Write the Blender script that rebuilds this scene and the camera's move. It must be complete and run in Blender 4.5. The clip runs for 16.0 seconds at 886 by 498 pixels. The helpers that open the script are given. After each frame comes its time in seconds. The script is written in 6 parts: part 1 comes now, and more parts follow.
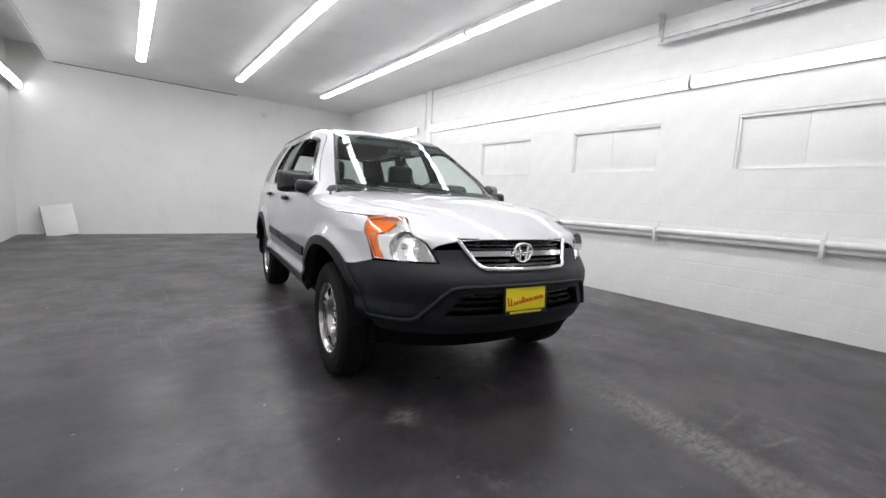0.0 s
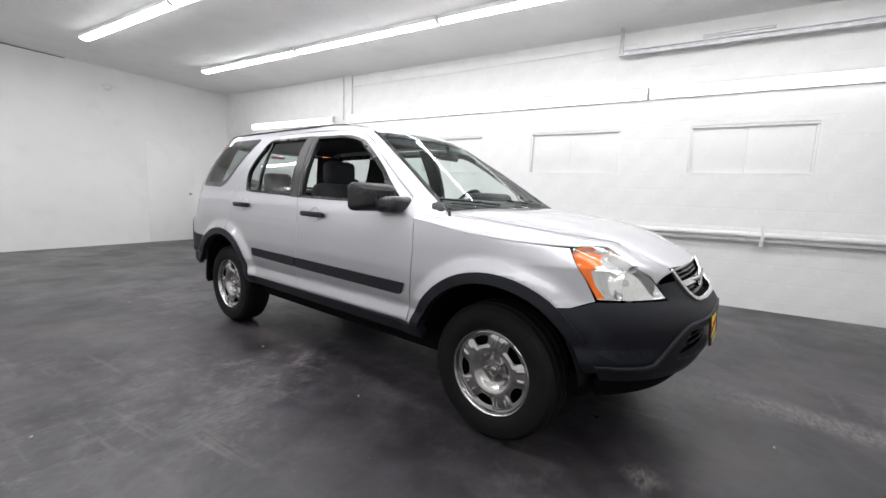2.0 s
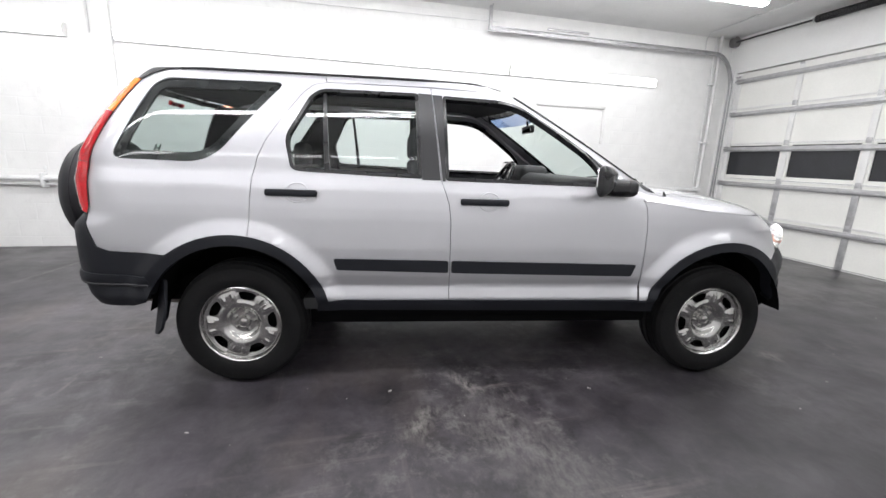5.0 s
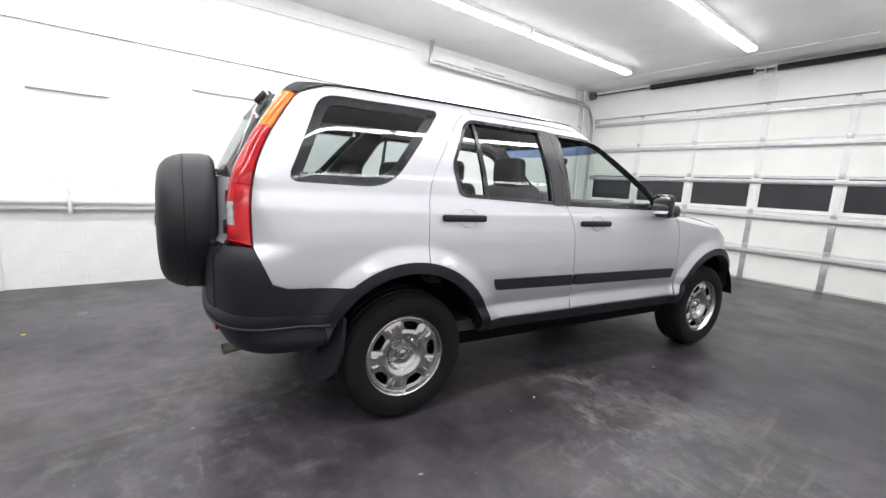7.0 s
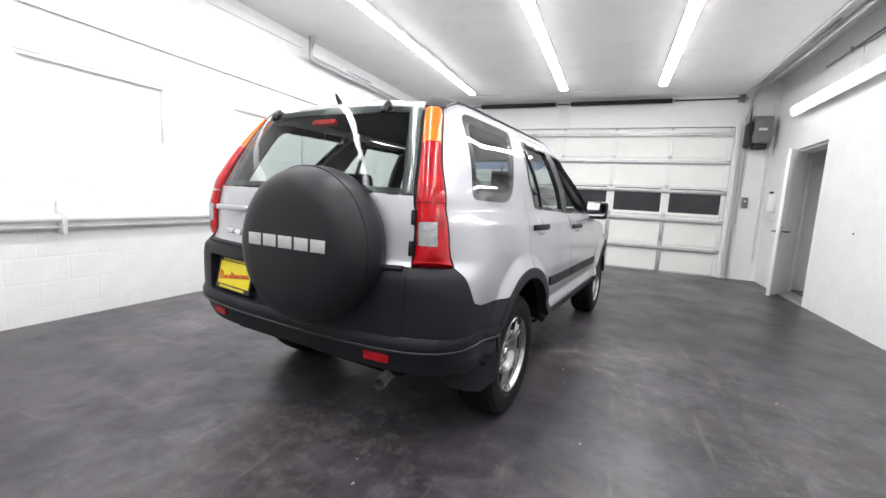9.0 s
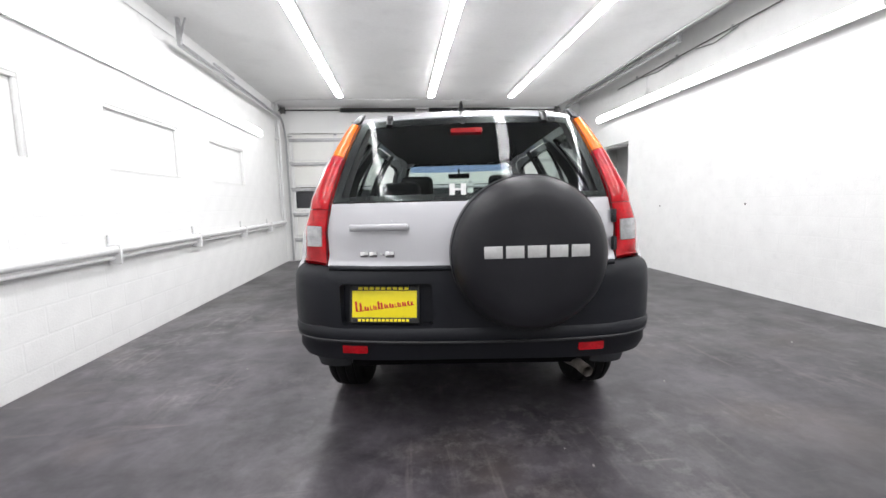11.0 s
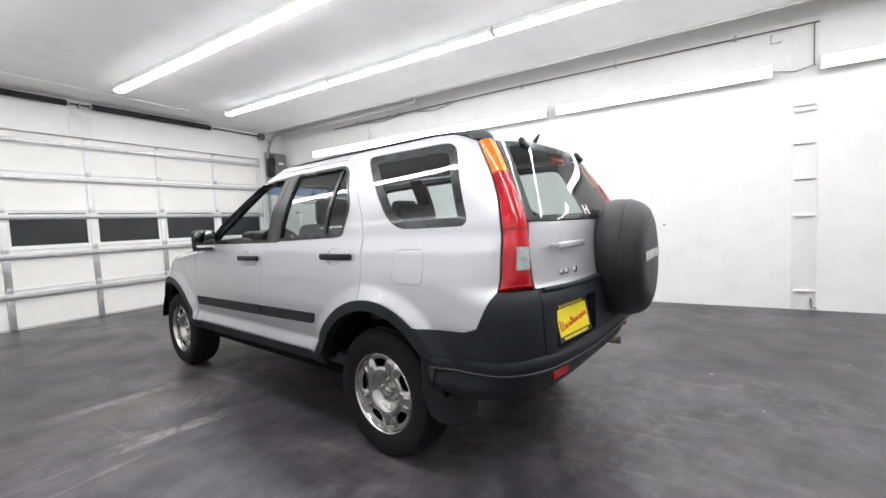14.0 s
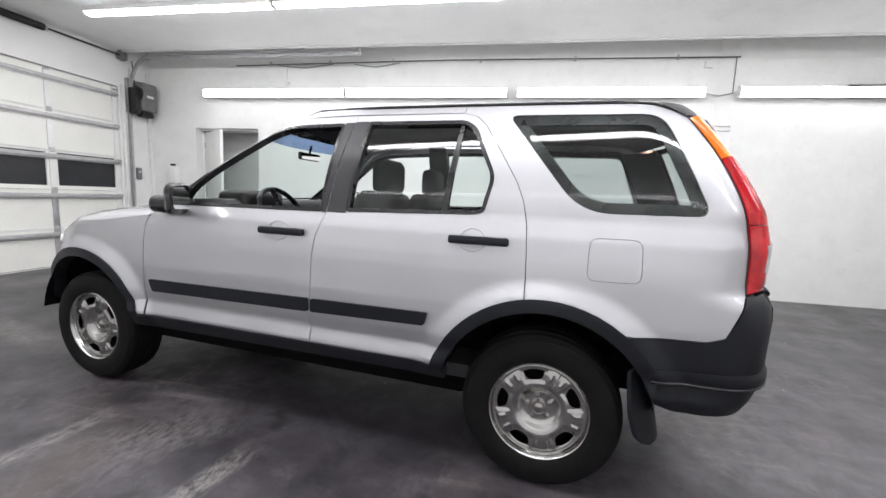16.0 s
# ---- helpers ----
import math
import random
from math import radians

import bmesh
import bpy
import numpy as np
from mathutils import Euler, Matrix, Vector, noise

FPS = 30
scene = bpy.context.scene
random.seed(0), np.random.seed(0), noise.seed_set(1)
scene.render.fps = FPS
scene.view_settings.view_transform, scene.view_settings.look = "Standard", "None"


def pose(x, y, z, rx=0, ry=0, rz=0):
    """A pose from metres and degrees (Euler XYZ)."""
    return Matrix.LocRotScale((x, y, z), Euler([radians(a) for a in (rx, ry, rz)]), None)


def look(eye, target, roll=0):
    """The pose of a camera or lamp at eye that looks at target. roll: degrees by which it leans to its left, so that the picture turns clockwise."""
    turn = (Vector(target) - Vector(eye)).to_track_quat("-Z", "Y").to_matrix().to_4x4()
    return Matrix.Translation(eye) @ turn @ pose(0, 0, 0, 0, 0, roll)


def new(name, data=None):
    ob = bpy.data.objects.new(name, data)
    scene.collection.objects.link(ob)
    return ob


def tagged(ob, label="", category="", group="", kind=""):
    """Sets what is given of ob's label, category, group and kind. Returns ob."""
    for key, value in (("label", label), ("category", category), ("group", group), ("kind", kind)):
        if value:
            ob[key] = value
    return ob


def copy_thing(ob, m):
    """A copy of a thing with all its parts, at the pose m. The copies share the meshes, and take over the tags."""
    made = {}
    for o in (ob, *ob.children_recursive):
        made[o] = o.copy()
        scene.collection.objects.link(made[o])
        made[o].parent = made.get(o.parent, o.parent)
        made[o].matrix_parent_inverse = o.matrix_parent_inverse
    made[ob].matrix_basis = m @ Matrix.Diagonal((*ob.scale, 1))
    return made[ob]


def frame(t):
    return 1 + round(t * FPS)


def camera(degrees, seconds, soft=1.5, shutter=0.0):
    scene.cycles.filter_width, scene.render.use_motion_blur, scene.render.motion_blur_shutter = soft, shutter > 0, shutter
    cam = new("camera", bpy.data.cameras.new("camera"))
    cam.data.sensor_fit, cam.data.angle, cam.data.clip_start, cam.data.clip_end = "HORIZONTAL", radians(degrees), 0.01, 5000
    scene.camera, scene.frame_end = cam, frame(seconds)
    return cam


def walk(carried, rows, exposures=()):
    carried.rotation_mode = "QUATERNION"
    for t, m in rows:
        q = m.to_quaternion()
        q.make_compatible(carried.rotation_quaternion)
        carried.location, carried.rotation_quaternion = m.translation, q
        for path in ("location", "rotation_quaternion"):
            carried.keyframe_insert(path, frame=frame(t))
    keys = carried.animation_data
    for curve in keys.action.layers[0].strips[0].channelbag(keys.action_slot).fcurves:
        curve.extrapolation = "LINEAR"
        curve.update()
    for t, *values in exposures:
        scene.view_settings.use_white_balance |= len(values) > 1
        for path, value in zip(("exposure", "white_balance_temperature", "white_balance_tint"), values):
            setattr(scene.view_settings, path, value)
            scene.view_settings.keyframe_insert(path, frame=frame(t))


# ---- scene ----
cam = camera(94.73, 16.0)
# seconds, x, y, z, yaw, pitch, lean
PATH = [
    (0, -1.904, -3.425, 1.043, -37.99, -6.73, 3.13),
    (0.5, -2.149, -3.057, 1.054, -41.13, -7.70, 1.83),
    (1, -2.374, -2.681, 1.084, -47.27, -6.27, 0.94),
    (1.5, -2.589, -2.326, 1.125, -54.56, -7.06, 0.73),
    (2, -2.683, -1.919, 1.146, -59.42, -7.42, 2.18),
    (2.5, -2.831, -1.507, 1.130, -68.35, -8.57, 2.81),
    (3, -2.868, -1.038, 1.145, -74.45, -10.61, -0.33),
    (3.2, -2.904, -0.840, 1.168, -77.49, -11.01, -0.43),
    (5.3, -2.763, 1.110, 1.206, -106.52, -11.15, 1.20),
    (5.5, -2.720, 1.267, 1.200, -108.24, -9.96, 0.40),
    (6, -2.592, 1.654, 1.192, -113.98, -8.00, 2.03),
    (6.5, -2.511, 2.072, 1.178, -121.95, -7.80, 3.98),
    (7, -2.275, 2.439, 1.174, -127.18, -8.78, 3.31),
    (7.5, -2.052, 2.787, 1.159, -136.17, -7.17, 3.08),
    (8, -1.785, 3.092, 1.155, -143.18, -7.27, 3.35),
    (8.5, -1.434, 3.290, 1.155, -150.43, -7.03, 3.09),
    (9, -1.086, 3.557, 1.157, -157.79, -7.09, 3.18),
    (11.3, 0.841, 3.866, 1.150, -192.14, -6.57, -2.52),
    (11.5, 1.022, 3.870, 1.167, -196.69, -6.22, -3.24),
    (12, 1.384, 3.671, 1.142, -204.75, -5.94, -4.06),
    (12.5, 1.709, 3.467, 1.161, -214.06, -4.45, -1.47),
    (13, 2.047, 3.259, 1.179, -223.41, -4.74, -1.75),
    (13.5, 2.276, 2.890, 1.191, -229.53, -3.92, -1.79),
    (14, 2.522, 2.532, 1.174, -238.76, -3.65, -2.66),
    (14.5, 2.605, 2.176, 1.174, -244.07, -4.69, -2.43),
    (15, 2.593, 1.820, 1.192, -249.91, -4.25, 1.26),
    (15.5, 2.653, 1.447, 1.182, -256.47, -5.05, 2.83),
    (16, 2.611, 1.063, 1.186, -259.83, -7.15, 2.50),
]


def eye_pose(x, y, z, yaw, pitch, lean):
    a, b = radians(yaw), radians(pitch)
    way = Vector((-math.sin(a) * math.cos(b), math.cos(a) * math.cos(b), math.sin(b)))
    return look((x, y, z), Vector((x, y, z)) + way, lean)


walk(cam, [(t, eye_pose(*row)) for t, *row in PATH],
     [(0, 0.16), (1, 0.22), (2, 0.28), (3.2, 0.31), (5.5, 0.60), (9, 0.65), (12, 0.66), (14, 0.62), (16, 0.51)])

from mathutils import geometry

# ---- light: the strip lamps on ceiling and walls give all of it ----
world = bpy.data.worlds.new("world")
scene.world = world
world.use_nodes = True
world.node_tree.nodes["Background"].inputs[0].default_value = (0.02, 0.022, 0.025, 1)
world.node_tree.nodes["Background"].inputs[1].default_value = 0.3
TUBE_GLOW = 22.0
EAST_TUBE_GLOW = 2.6
WEST_TUBE_GLOW = 6.4


# ---- materials ----
def link(nt, a, b):
    nt.links.new(a, b)


def material(name, color, rough=0.5, metal=0.0, vary=0.12, scale=3.0, grain=60.0, bump=0.05, coat=0.0, stretch=(1, 1, 1),
             rough_vary=0.08, spec=0.5, dirt=None, dirt_amount=0.5):
    """Two scales of variation over a base colour, with fine relief."""
    m = bpy.data.materials.new(name)
    m.use_nodes = True
    nt = m.node_tree
    b = nt.nodes["Principled BSDF"]
    b.inputs["Metallic"].default_value = metal
    b.inputs["Specular IOR Level"].default_value = spec
    b.inputs["Coat Weight"].default_value = coat
    b.inputs["Coat Roughness"].default_value = 0.04
    tc = nt.nodes.new("ShaderNodeTexCoord")
    mp = nt.nodes.new("ShaderNodeMapping")
    mp.inputs["Scale"].default_value = stretch
    link(nt, tc.outputs["Object"], mp.inputs["Vector"])
    big = nt.nodes.new("ShaderNodeTexNoise")
    big.inputs["Scale"].default_value, big.inputs["Detail"].default_value = scale, 5
    small = nt.nodes.new("ShaderNodeTexNoise")
    small.inputs["Scale"].default_value, small.inputs["Detail"].default_value = grain, 3
    for n in (big, small):
        link(nt, mp.outputs["Vector"], n.inputs["Vector"])
    ramp = nt.nodes.new("ShaderNodeMapRange")
    ramp.inputs["From Min"].default_value, ramp.inputs["From Max"].default_value = 0.3, 0.7
    ramp.inputs["To Min"].default_value, ramp.inputs["To Max"].default_value = 1 - vary, 1 + vary
    link(nt, big.outputs["Fac"], ramp.inputs["Value"])
    ramp2 = nt.nodes.new("ShaderNodeMapRange")
    ramp2.inputs["From Min"].default_value, ramp2.inputs["From Max"].default_value = 0.3, 0.7
    ramp2.inputs["To Min"].default_value, ramp2.inputs["To Max"].default_value = 1 - vary * 0.5, 1 + vary * 0.5
    link(nt, small.outputs["Fac"], ramp2.inputs["Value"])
    mul = nt.nodes.new("ShaderNodeMath")
    mul.operation = "MULTIPLY"
    link(nt, ramp.outputs[0], mul.inputs[0])
    link(nt, ramp2.outputs[0], mul.inputs[1])
    col = nt.nodes.new("ShaderNodeVectorMath")
    col.operation = "SCALE"
    col.inputs[0].default_value = color
    link(nt, mul.outputs[0], col.inputs["Scale"])
    out = col.outputs[0]
    if dirt:
        d = nt.nodes.new("ShaderNodeTexNoise")
        d.inputs["Scale"].default_value, d.inputs["Detail"].default_value = scale * 2.3, 8
        link(nt, mp.outputs["Vector"], d.inputs["Vector"])
        dr = nt.nodes.new("ShaderNodeMapRange")
        dr.inputs["From Min"].default_value, dr.inputs["From Max"].default_value = 0.55, 0.75
        dr.inputs["To Max"].default_value = dirt_amount
        link(nt, d.outputs["Fac"], dr.inputs["Value"])
        mx = nt.nodes.new("ShaderNodeMix")
        mx.data_type = "RGBA"
        link(nt, dr.outputs[0], mx.inputs[0])
        link(nt, out, mx.inputs[6])
        mx.inputs[7].default_value = (*dirt, 1)
        out = mx.outputs[2]
    link(nt, out, b.inputs["Base Color"])
    rr = nt.nodes.new("ShaderNodeMapRange")
    rr.inputs["To Min"].default_value, rr.inputs["To Max"].default_value = max(0.02, rough - rough_vary), rough + rough_vary
    link(nt, big.outputs["Fac"], rr.inputs["Value"])
    link(nt, rr.outputs[0], b.inputs["Roughness"])
    if bump:
        bp = nt.nodes.new("ShaderNodeBump")
        bp.inputs["Strength"].default_value, bp.inputs["Distance"].default_value = bump, 0.004
        link(nt, small.outputs["Fac"], bp.inputs["Height"])
        link(nt, bp.outputs[0], b.inputs["Normal"])
    return m


def glass_material(name, tint, rough=0.0, gloss=0.05, most=0.9):
    m = bpy.data.materials.new(name)
    m.use_nodes = True
    nt = m.node_tree
    nt.nodes.remove(nt.nodes["Principled BSDF"])
    tr, gl = nt.nodes.new("ShaderNodeBsdfTransparent"), nt.nodes.new("ShaderNodeBsdfGlossy")
    tr.inputs[0].default_value = (*tint, 1)
    gl.inputs["Roughness"].default_value = rough
    lw, mx = nt.nodes.new("ShaderNodeLayerWeight"), nt.nodes.new("ShaderNodeMixShader")
    lw.inputs["Blend"].default_value = 0.5
    power, scaled = nt.nodes.new("ShaderNodeMath"), nt.nodes.new("ShaderNodeMapRange")
    power.operation = "POWER"
    power.inputs[1].default_value = 3.0
    link(nt, lw.outputs["Facing"], power.inputs[0])
    scaled.inputs["To Min"].default_value, scaled.inputs["To Max"].default_value = gloss, most
    link(nt, power.outputs[0], scaled.inputs["Value"])
    link(nt, scaled.outputs[0], mx.inputs[0])
    link(nt, tr.outputs[0], mx.inputs[1])
    link(nt, gl.outputs[0], mx.inputs[2])
    link(nt, mx.outputs[0], nt.nodes["Material Output"].inputs[0])
    return m


def glow_material(name, color, strength):
    m = bpy.data.materials.new(name)
    m.use_nodes = True
    b = m.node_tree.nodes["Principled BSDF"]
    b.inputs["Base Color"].default_value = (0.8, 0.8, 0.8, 1)
    b.inputs["Emission Color"].default_value = (*color, 1)
    b.inputs["Emission Strength"].default_value = strength
    return m


def floor_material():
    """Dark sealed concrete: cloudy stains, pale scuffs, drag marks and a worn gloss."""
    m = bpy.data.materials.new("dark_concrete")
    m.use_nodes = True
    nt = m.node_tree
    b = nt.nodes["Principled BSDF"]
    tc = nt.nodes.new("ShaderNodeTexCoord")

    def noise_node(scale, detail, stretch=(1, 1, 1), turn=0.0, rough=0.55, distort=0.0):
        mp = nt.nodes.new("ShaderNodeMapping")
        mp.inputs["Scale"].default_value = stretch
        mp.inputs["Rotation"].default_value = (0, 0, radians(turn))
        link(nt, tc.outputs["Object"], mp.inputs["Vector"])
        n = nt.nodes.new("ShaderNodeTexNoise")
        n.inputs["Scale"].default_value, n.inputs["Detail"].default_value = scale, detail
        n.inputs["Roughness"].default_value, n.inputs["Distortion"].default_value = rough, distort
        link(nt, mp.outputs["Vector"], n.inputs["Vector"])
        return n.outputs["Fac"]

    def ramp(value, lo, hi, a=0.0, c=1.0):
        r = nt.nodes.new("ShaderNodeMapRange")
        for k, v in (("From Min", lo), ("From Max", hi), ("To Min", a), ("To Max", c)):
            r.inputs[k].default_value = v
        link(nt, value, r.inputs["Value"])
        return r.outputs[0]

    def mix(fac, a, c):
        x = nt.nodes.new("ShaderNodeMix")
        x.data_type = "RGBA"
        link(nt, fac, x.inputs[0])
        for i, v in ((6, a), (7, c)):
            if isinstance(v, tuple):
                x.inputs[i].default_value = (*v, 1)
            else:
                link(nt, v, x.inputs[i])
        return x.outputs[2]

    def times(a, c):
        x = nt.nodes.new("ShaderNodeMath")
        x.operation = "MULTIPLY"
        link(nt, a, x.inputs[0])
        link(nt, c, x.inputs[1])
        return x.outputs[0]

    cloud = ramp(noise_node(0.55, 6, distort=0.4), 0.32, 0.68)
    col = mix(cloud, (0.034, 0.0305, 0.036), (0.068, 0.0615, 0.069))
    col = mix(ramp(noise_node(2.6, 9, rough=0.68), 0.42, 0.62, 0, 0.85), col, (0.021, 0.019, 0.023))
    blotch = ramp(noise_node(4.2, 10, rough=0.7, distort=0.6), 0.36, 0.64, 0.62, 1.34)
    tone = nt.nodes.new("ShaderNodeVectorMath")
    tone.operation = "SCALE"
    link(nt, col, tone.inputs[0])
    link(nt, blotch, tone.inputs["Scale"])
    col = tone.outputs[0]
    brown = ramp(noise_node(0.8, 7, (1, 1.6, 1), 30), 0.55, 0.72, 0, 0.55)
    col = mix(brown, col, (0.082, 0.066, 0.058))
    patch = ramp(noise_node(0.62, 5, distort=0.8), 0.44, 0.62)
    speck = ramp(noise_node(9, 15, rough=0.78), 0.50, 0.62)
    col = mix(ramp(times(patch, speck), 0, 1, 0, 0.46), col, (0.19, 0.18, 0.178))
    drag = ramp(noise_node(1.6, 7, (8, 0.6, 1), 25, 0.62), 0.57, 0.68)
    col = mix(ramp(times(drag, patch), 0, 1, 0, 0.45), col, (0.20, 0.17, 0.17))
    cross = ramp(noise_node(1.7, 7, (0.5, 7, 1), -12, 0.62), 0.60, 0.70)
    spread = ramp(noise_node(0.9, 4, distort=0.5), 0.47, 0.62)
    col = mix(ramp(times(cross, spread), 0, 1, 0, 0.45), col, (0.20, 0.165, 0.163))
    # worn pale bands and scratches with places of their own
    worn = ramp(noise_node(16, 12, (1, 2.2, 1), 20, 0.75), 0.40, 0.60)

    def band(x0, y0, x1, y1, wide):
        length = math.hypot(x1 - x0, y1 - y0)
        dx, dy = (x1 - x0) / length, (y1 - y0) / length
        from_mid = nt.nodes.new("ShaderNodeVectorMath")
        from_mid.operation = "SUBTRACT"
        link(nt, tc.outputs["Object"], from_mid.inputs[0])
        from_mid.inputs[1].default_value = ((x0 + x1) / 2, (y0 + y1) / 2, 0)
        reach = []
        for ax in ((dx * 2 / length, dy * 2 / length, 0), (-dy / wide, dx / wide, 0)):
            d = nt.nodes.new("ShaderNodeVectorMath")
            d.operation = "DOT_PRODUCT"
            link(nt, from_mid.outputs[0], d.inputs[0])
            d.inputs[1].default_value = ax
            m2 = nt.nodes.new("ShaderNodeMath")
            m2.operation = "ABSOLUTE"
            link(nt, d.outputs["Value"], m2.inputs[0])
            reach.append(m2.outputs[0])
        far = nt.nodes.new("ShaderNodeMath")
        far.operation = "MAXIMUM"
        link(nt, reach[0], far.inputs[0])
        link(nt, reach[1], far.inputs[1])
        return ramp(far.outputs[0], 1.0, 0.35)

    for x0, y0, x1, y1, wide, amount in ((0.36, -1.95, 0.02, -3.4, 0.17, 0.75), (-0.80, -1.80, -0.94, -1.94, 0.09, 0.9), (1.75, -1.06, 0.84, -0.95, 0.07, 0.8), (1.75, -0.22, 0.98, -0.06, 0.08, 0.85),
                                         (-0.70, 0.33, -1.0, 0.17, 0.05, 0.9), (-1.0, 0.45, -1.3, 0.62, 0.07, 0.8), (1.3, 3.78, 2.4, 3.58, 0.03, 0.8), (0.36, -2.96, 0.66, -3.05, 0.015, 1.0),
                                         (1.35, -0.75, 0.75, -0.35, 0.25, 0.45), (-1.9, -0.1, -0.9, 0.35, 0.22, 0.4)):
        col = mix(ramp(times(band(x0, y0, x1, y1, wide), worn), 0, 1, 0, amount), col, (0.20, 0.188, 0.18))
    oil = ramp(noise_node(1.9, 3, distort=0.3), 0.66, 0.72, 0, 0.8)
    col = mix(oil, col, (0.014, 0.014, 0.015))
    dots = ramp(noise_node(38, 2), 0.78, 0.82, 0, 0.6)
    col = mix(dots, col, (0.22, 0.21, 0.20))
    # brighter light over the middle of the bay put into the floor colour
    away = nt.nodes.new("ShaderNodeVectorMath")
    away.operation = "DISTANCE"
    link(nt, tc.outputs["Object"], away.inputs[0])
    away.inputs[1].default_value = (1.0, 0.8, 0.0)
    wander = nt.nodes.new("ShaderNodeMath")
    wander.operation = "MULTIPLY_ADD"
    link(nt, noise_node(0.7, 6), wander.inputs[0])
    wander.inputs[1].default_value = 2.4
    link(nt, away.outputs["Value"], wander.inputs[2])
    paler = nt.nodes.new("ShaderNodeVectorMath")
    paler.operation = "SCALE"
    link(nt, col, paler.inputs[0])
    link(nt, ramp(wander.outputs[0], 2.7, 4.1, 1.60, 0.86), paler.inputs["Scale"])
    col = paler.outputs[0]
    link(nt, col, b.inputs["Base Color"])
    link(nt, ramp(noise_node(1.3, 7, rough=0.6), 0.3, 0.7, 0.27, 0.46), b.inputs["Roughness"])
    bp = nt.nodes.new("ShaderNodeBump")
    bp.inputs["Strength"].default_value, bp.inputs["Distance"].default_value = 0.35, 0.004
    link(nt, noise_node(14, 10, rough=0.7), bp.inputs["Height"])
    link(nt, bp.outputs[0], b.inputs["Normal"])
    b.inputs["Specular IOR Level"].default_value = 0.5
    return m


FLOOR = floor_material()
WHITE_WALL = material("white_wall_paint", (0.83, 0.83, 0.82), 0.5, vary=0.03, scale=1.2, grain=40, bump=0.25, dirt=(0.66, 0.66, 0.65), dirt_amount=0.25)
CEILING = material("ceiling_paint", (0.82, 0.82, 0.815), 0.6, vary=0.04, scale=0.9, grain=30, bump=0.15, dirt=(0.62, 0.62, 0.62), dirt_amount=0.3)
WHITE_METAL = material("white_enamel", (0.78, 0.78, 0.77), 0.4, vary=0.05, scale=4, bump=0.05)
DOOR_PANEL = material("door_panel_paint", (0.81, 0.81, 0.775), 0.5, vary=0.04, scale=2, grain=50, bump=0.15)
GALV = material("galvanised_steel", (0.48, 0.48, 0.49), 0.42, 0.7, vary=0.15, scale=14, bump=0.1)
PIPE_WHITE = material("painted_pipe", (0.74, 0.74, 0.74), 0.45, vary=0.07, scale=9, bump=0.2, dirt=(0.5, 0.5, 0.5), dirt_amount=0.3)
DARK_STEEL = material("oiled_black_steel", (0.03, 0.03, 0.032), 0.4, 0.5, vary=0.3, scale=18, bump=0.2)
CASE_GREY = material("grey_case", (0.17, 0.165, 0.165), 0.5, vary=0.15, scale=9)
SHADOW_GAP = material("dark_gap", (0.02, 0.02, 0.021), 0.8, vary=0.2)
DOOR_GLASS = material("dark_window", (0.022, 0.023, 0.027), 0.22, vary=0.2, scale=3, bump=0.02)
TUBE = glow_material("lamp_lens", (0.985, 0.982, 1.0), TUBE_GLOW)
EAST_TUBE = glow_material("east_lamp_lens", (0.985, 0.982, 1.0), EAST_TUBE_GLOW)
WEST_TUBE = glow_material("west_lamp_lens", (0.985, 0.982, 1.0), WEST_TUBE_GLOW)
BLOCK_PAINT = material("painted_block", (0.83, 0.83, 0.82), 0.5, vary=0.03, scale=5, grain=70, bump=0.35, dirt=(0.68, 0.68, 0.67), dirt_amount=0.25)
BOARD = material("white_board", (0.8, 0.8, 0.8), 0.5, vary=0.04)

PAINT = material("silver_paint", (0.505, 0.505, 0.530), 0.49, 0.80, vary=0.025, scale=2, grain=900, bump=0.0, coat=1.0, rough_vary=0.02)
PLASTIC = material("charcoal_plastic", (0.010, 0.011, 0.015), 0.50, vary=0.15, scale=5, grain=400, bump=0.12, spec=0.28)
PILLAR = material("charcoal_pillar_cover", (0.022, 0.022, 0.025), 0.38, vary=0.12, scale=6, grain=300, bump=0.05)
BLACK_TRIM = material("black_trim", (0.010, 0.010, 0.012), 0.27, vary=0.15, scale=6)
RUBBER = material("tyre_rubber", (0.007, 0.007, 0.0075), 0.7, vary=0.25, scale=12, grain=90, bump=0.2, dirt=(0.013, 0.012, 0.0115), dirt_amount=0.5, spec=0.2)
VINYL = material("black_vinyl", (0.011, 0.011, 0.014), 0.44, vary=0.15, scale=4, grain=11, bump=0.45, spec=0.33)
STEEL_WHEEL = material("silver_wheel_steel", (0.48, 0.475, 0.465), 0.19, 1.0, vary=0.04, scale=10, bump=0.0, coat=0.3, dirt=(0.36, 0.31, 0.25), dirt_amount=0.18)
LAMP_BOWL = material("bright_lamp_bowl", (0.92, 0.92, 0.91), 0.13, 0.95, vary=0.05, scale=20, grain=30, bump=0.45, coat=0.3)
CHROME = material("chrome", (0.86, 0.86, 0.87), 0.08, 1.0, vary=0.03, bump=0, rough_vary=0.03)
LENS_RED = material("red_lens", (0.43, 0.004, 0.010), 0.14, vary=0.3, scale=14, grain=120, bump=0.12, coat=0.4, spec=0.35)
LENS_AMBER = material("amber_lens", (0.85, 0.165, 0.008), 0.14, vary=0.2, scale=14, grain=120, bump=0.12, coat=0.4, spec=0.35)
LENS_CLEAR = material("clear_lens", (0.46, 0.46, 0.47), 0.12, 0.3, vary=0.2, scale=40, grain=140, bump=0.15, coat=1.0)
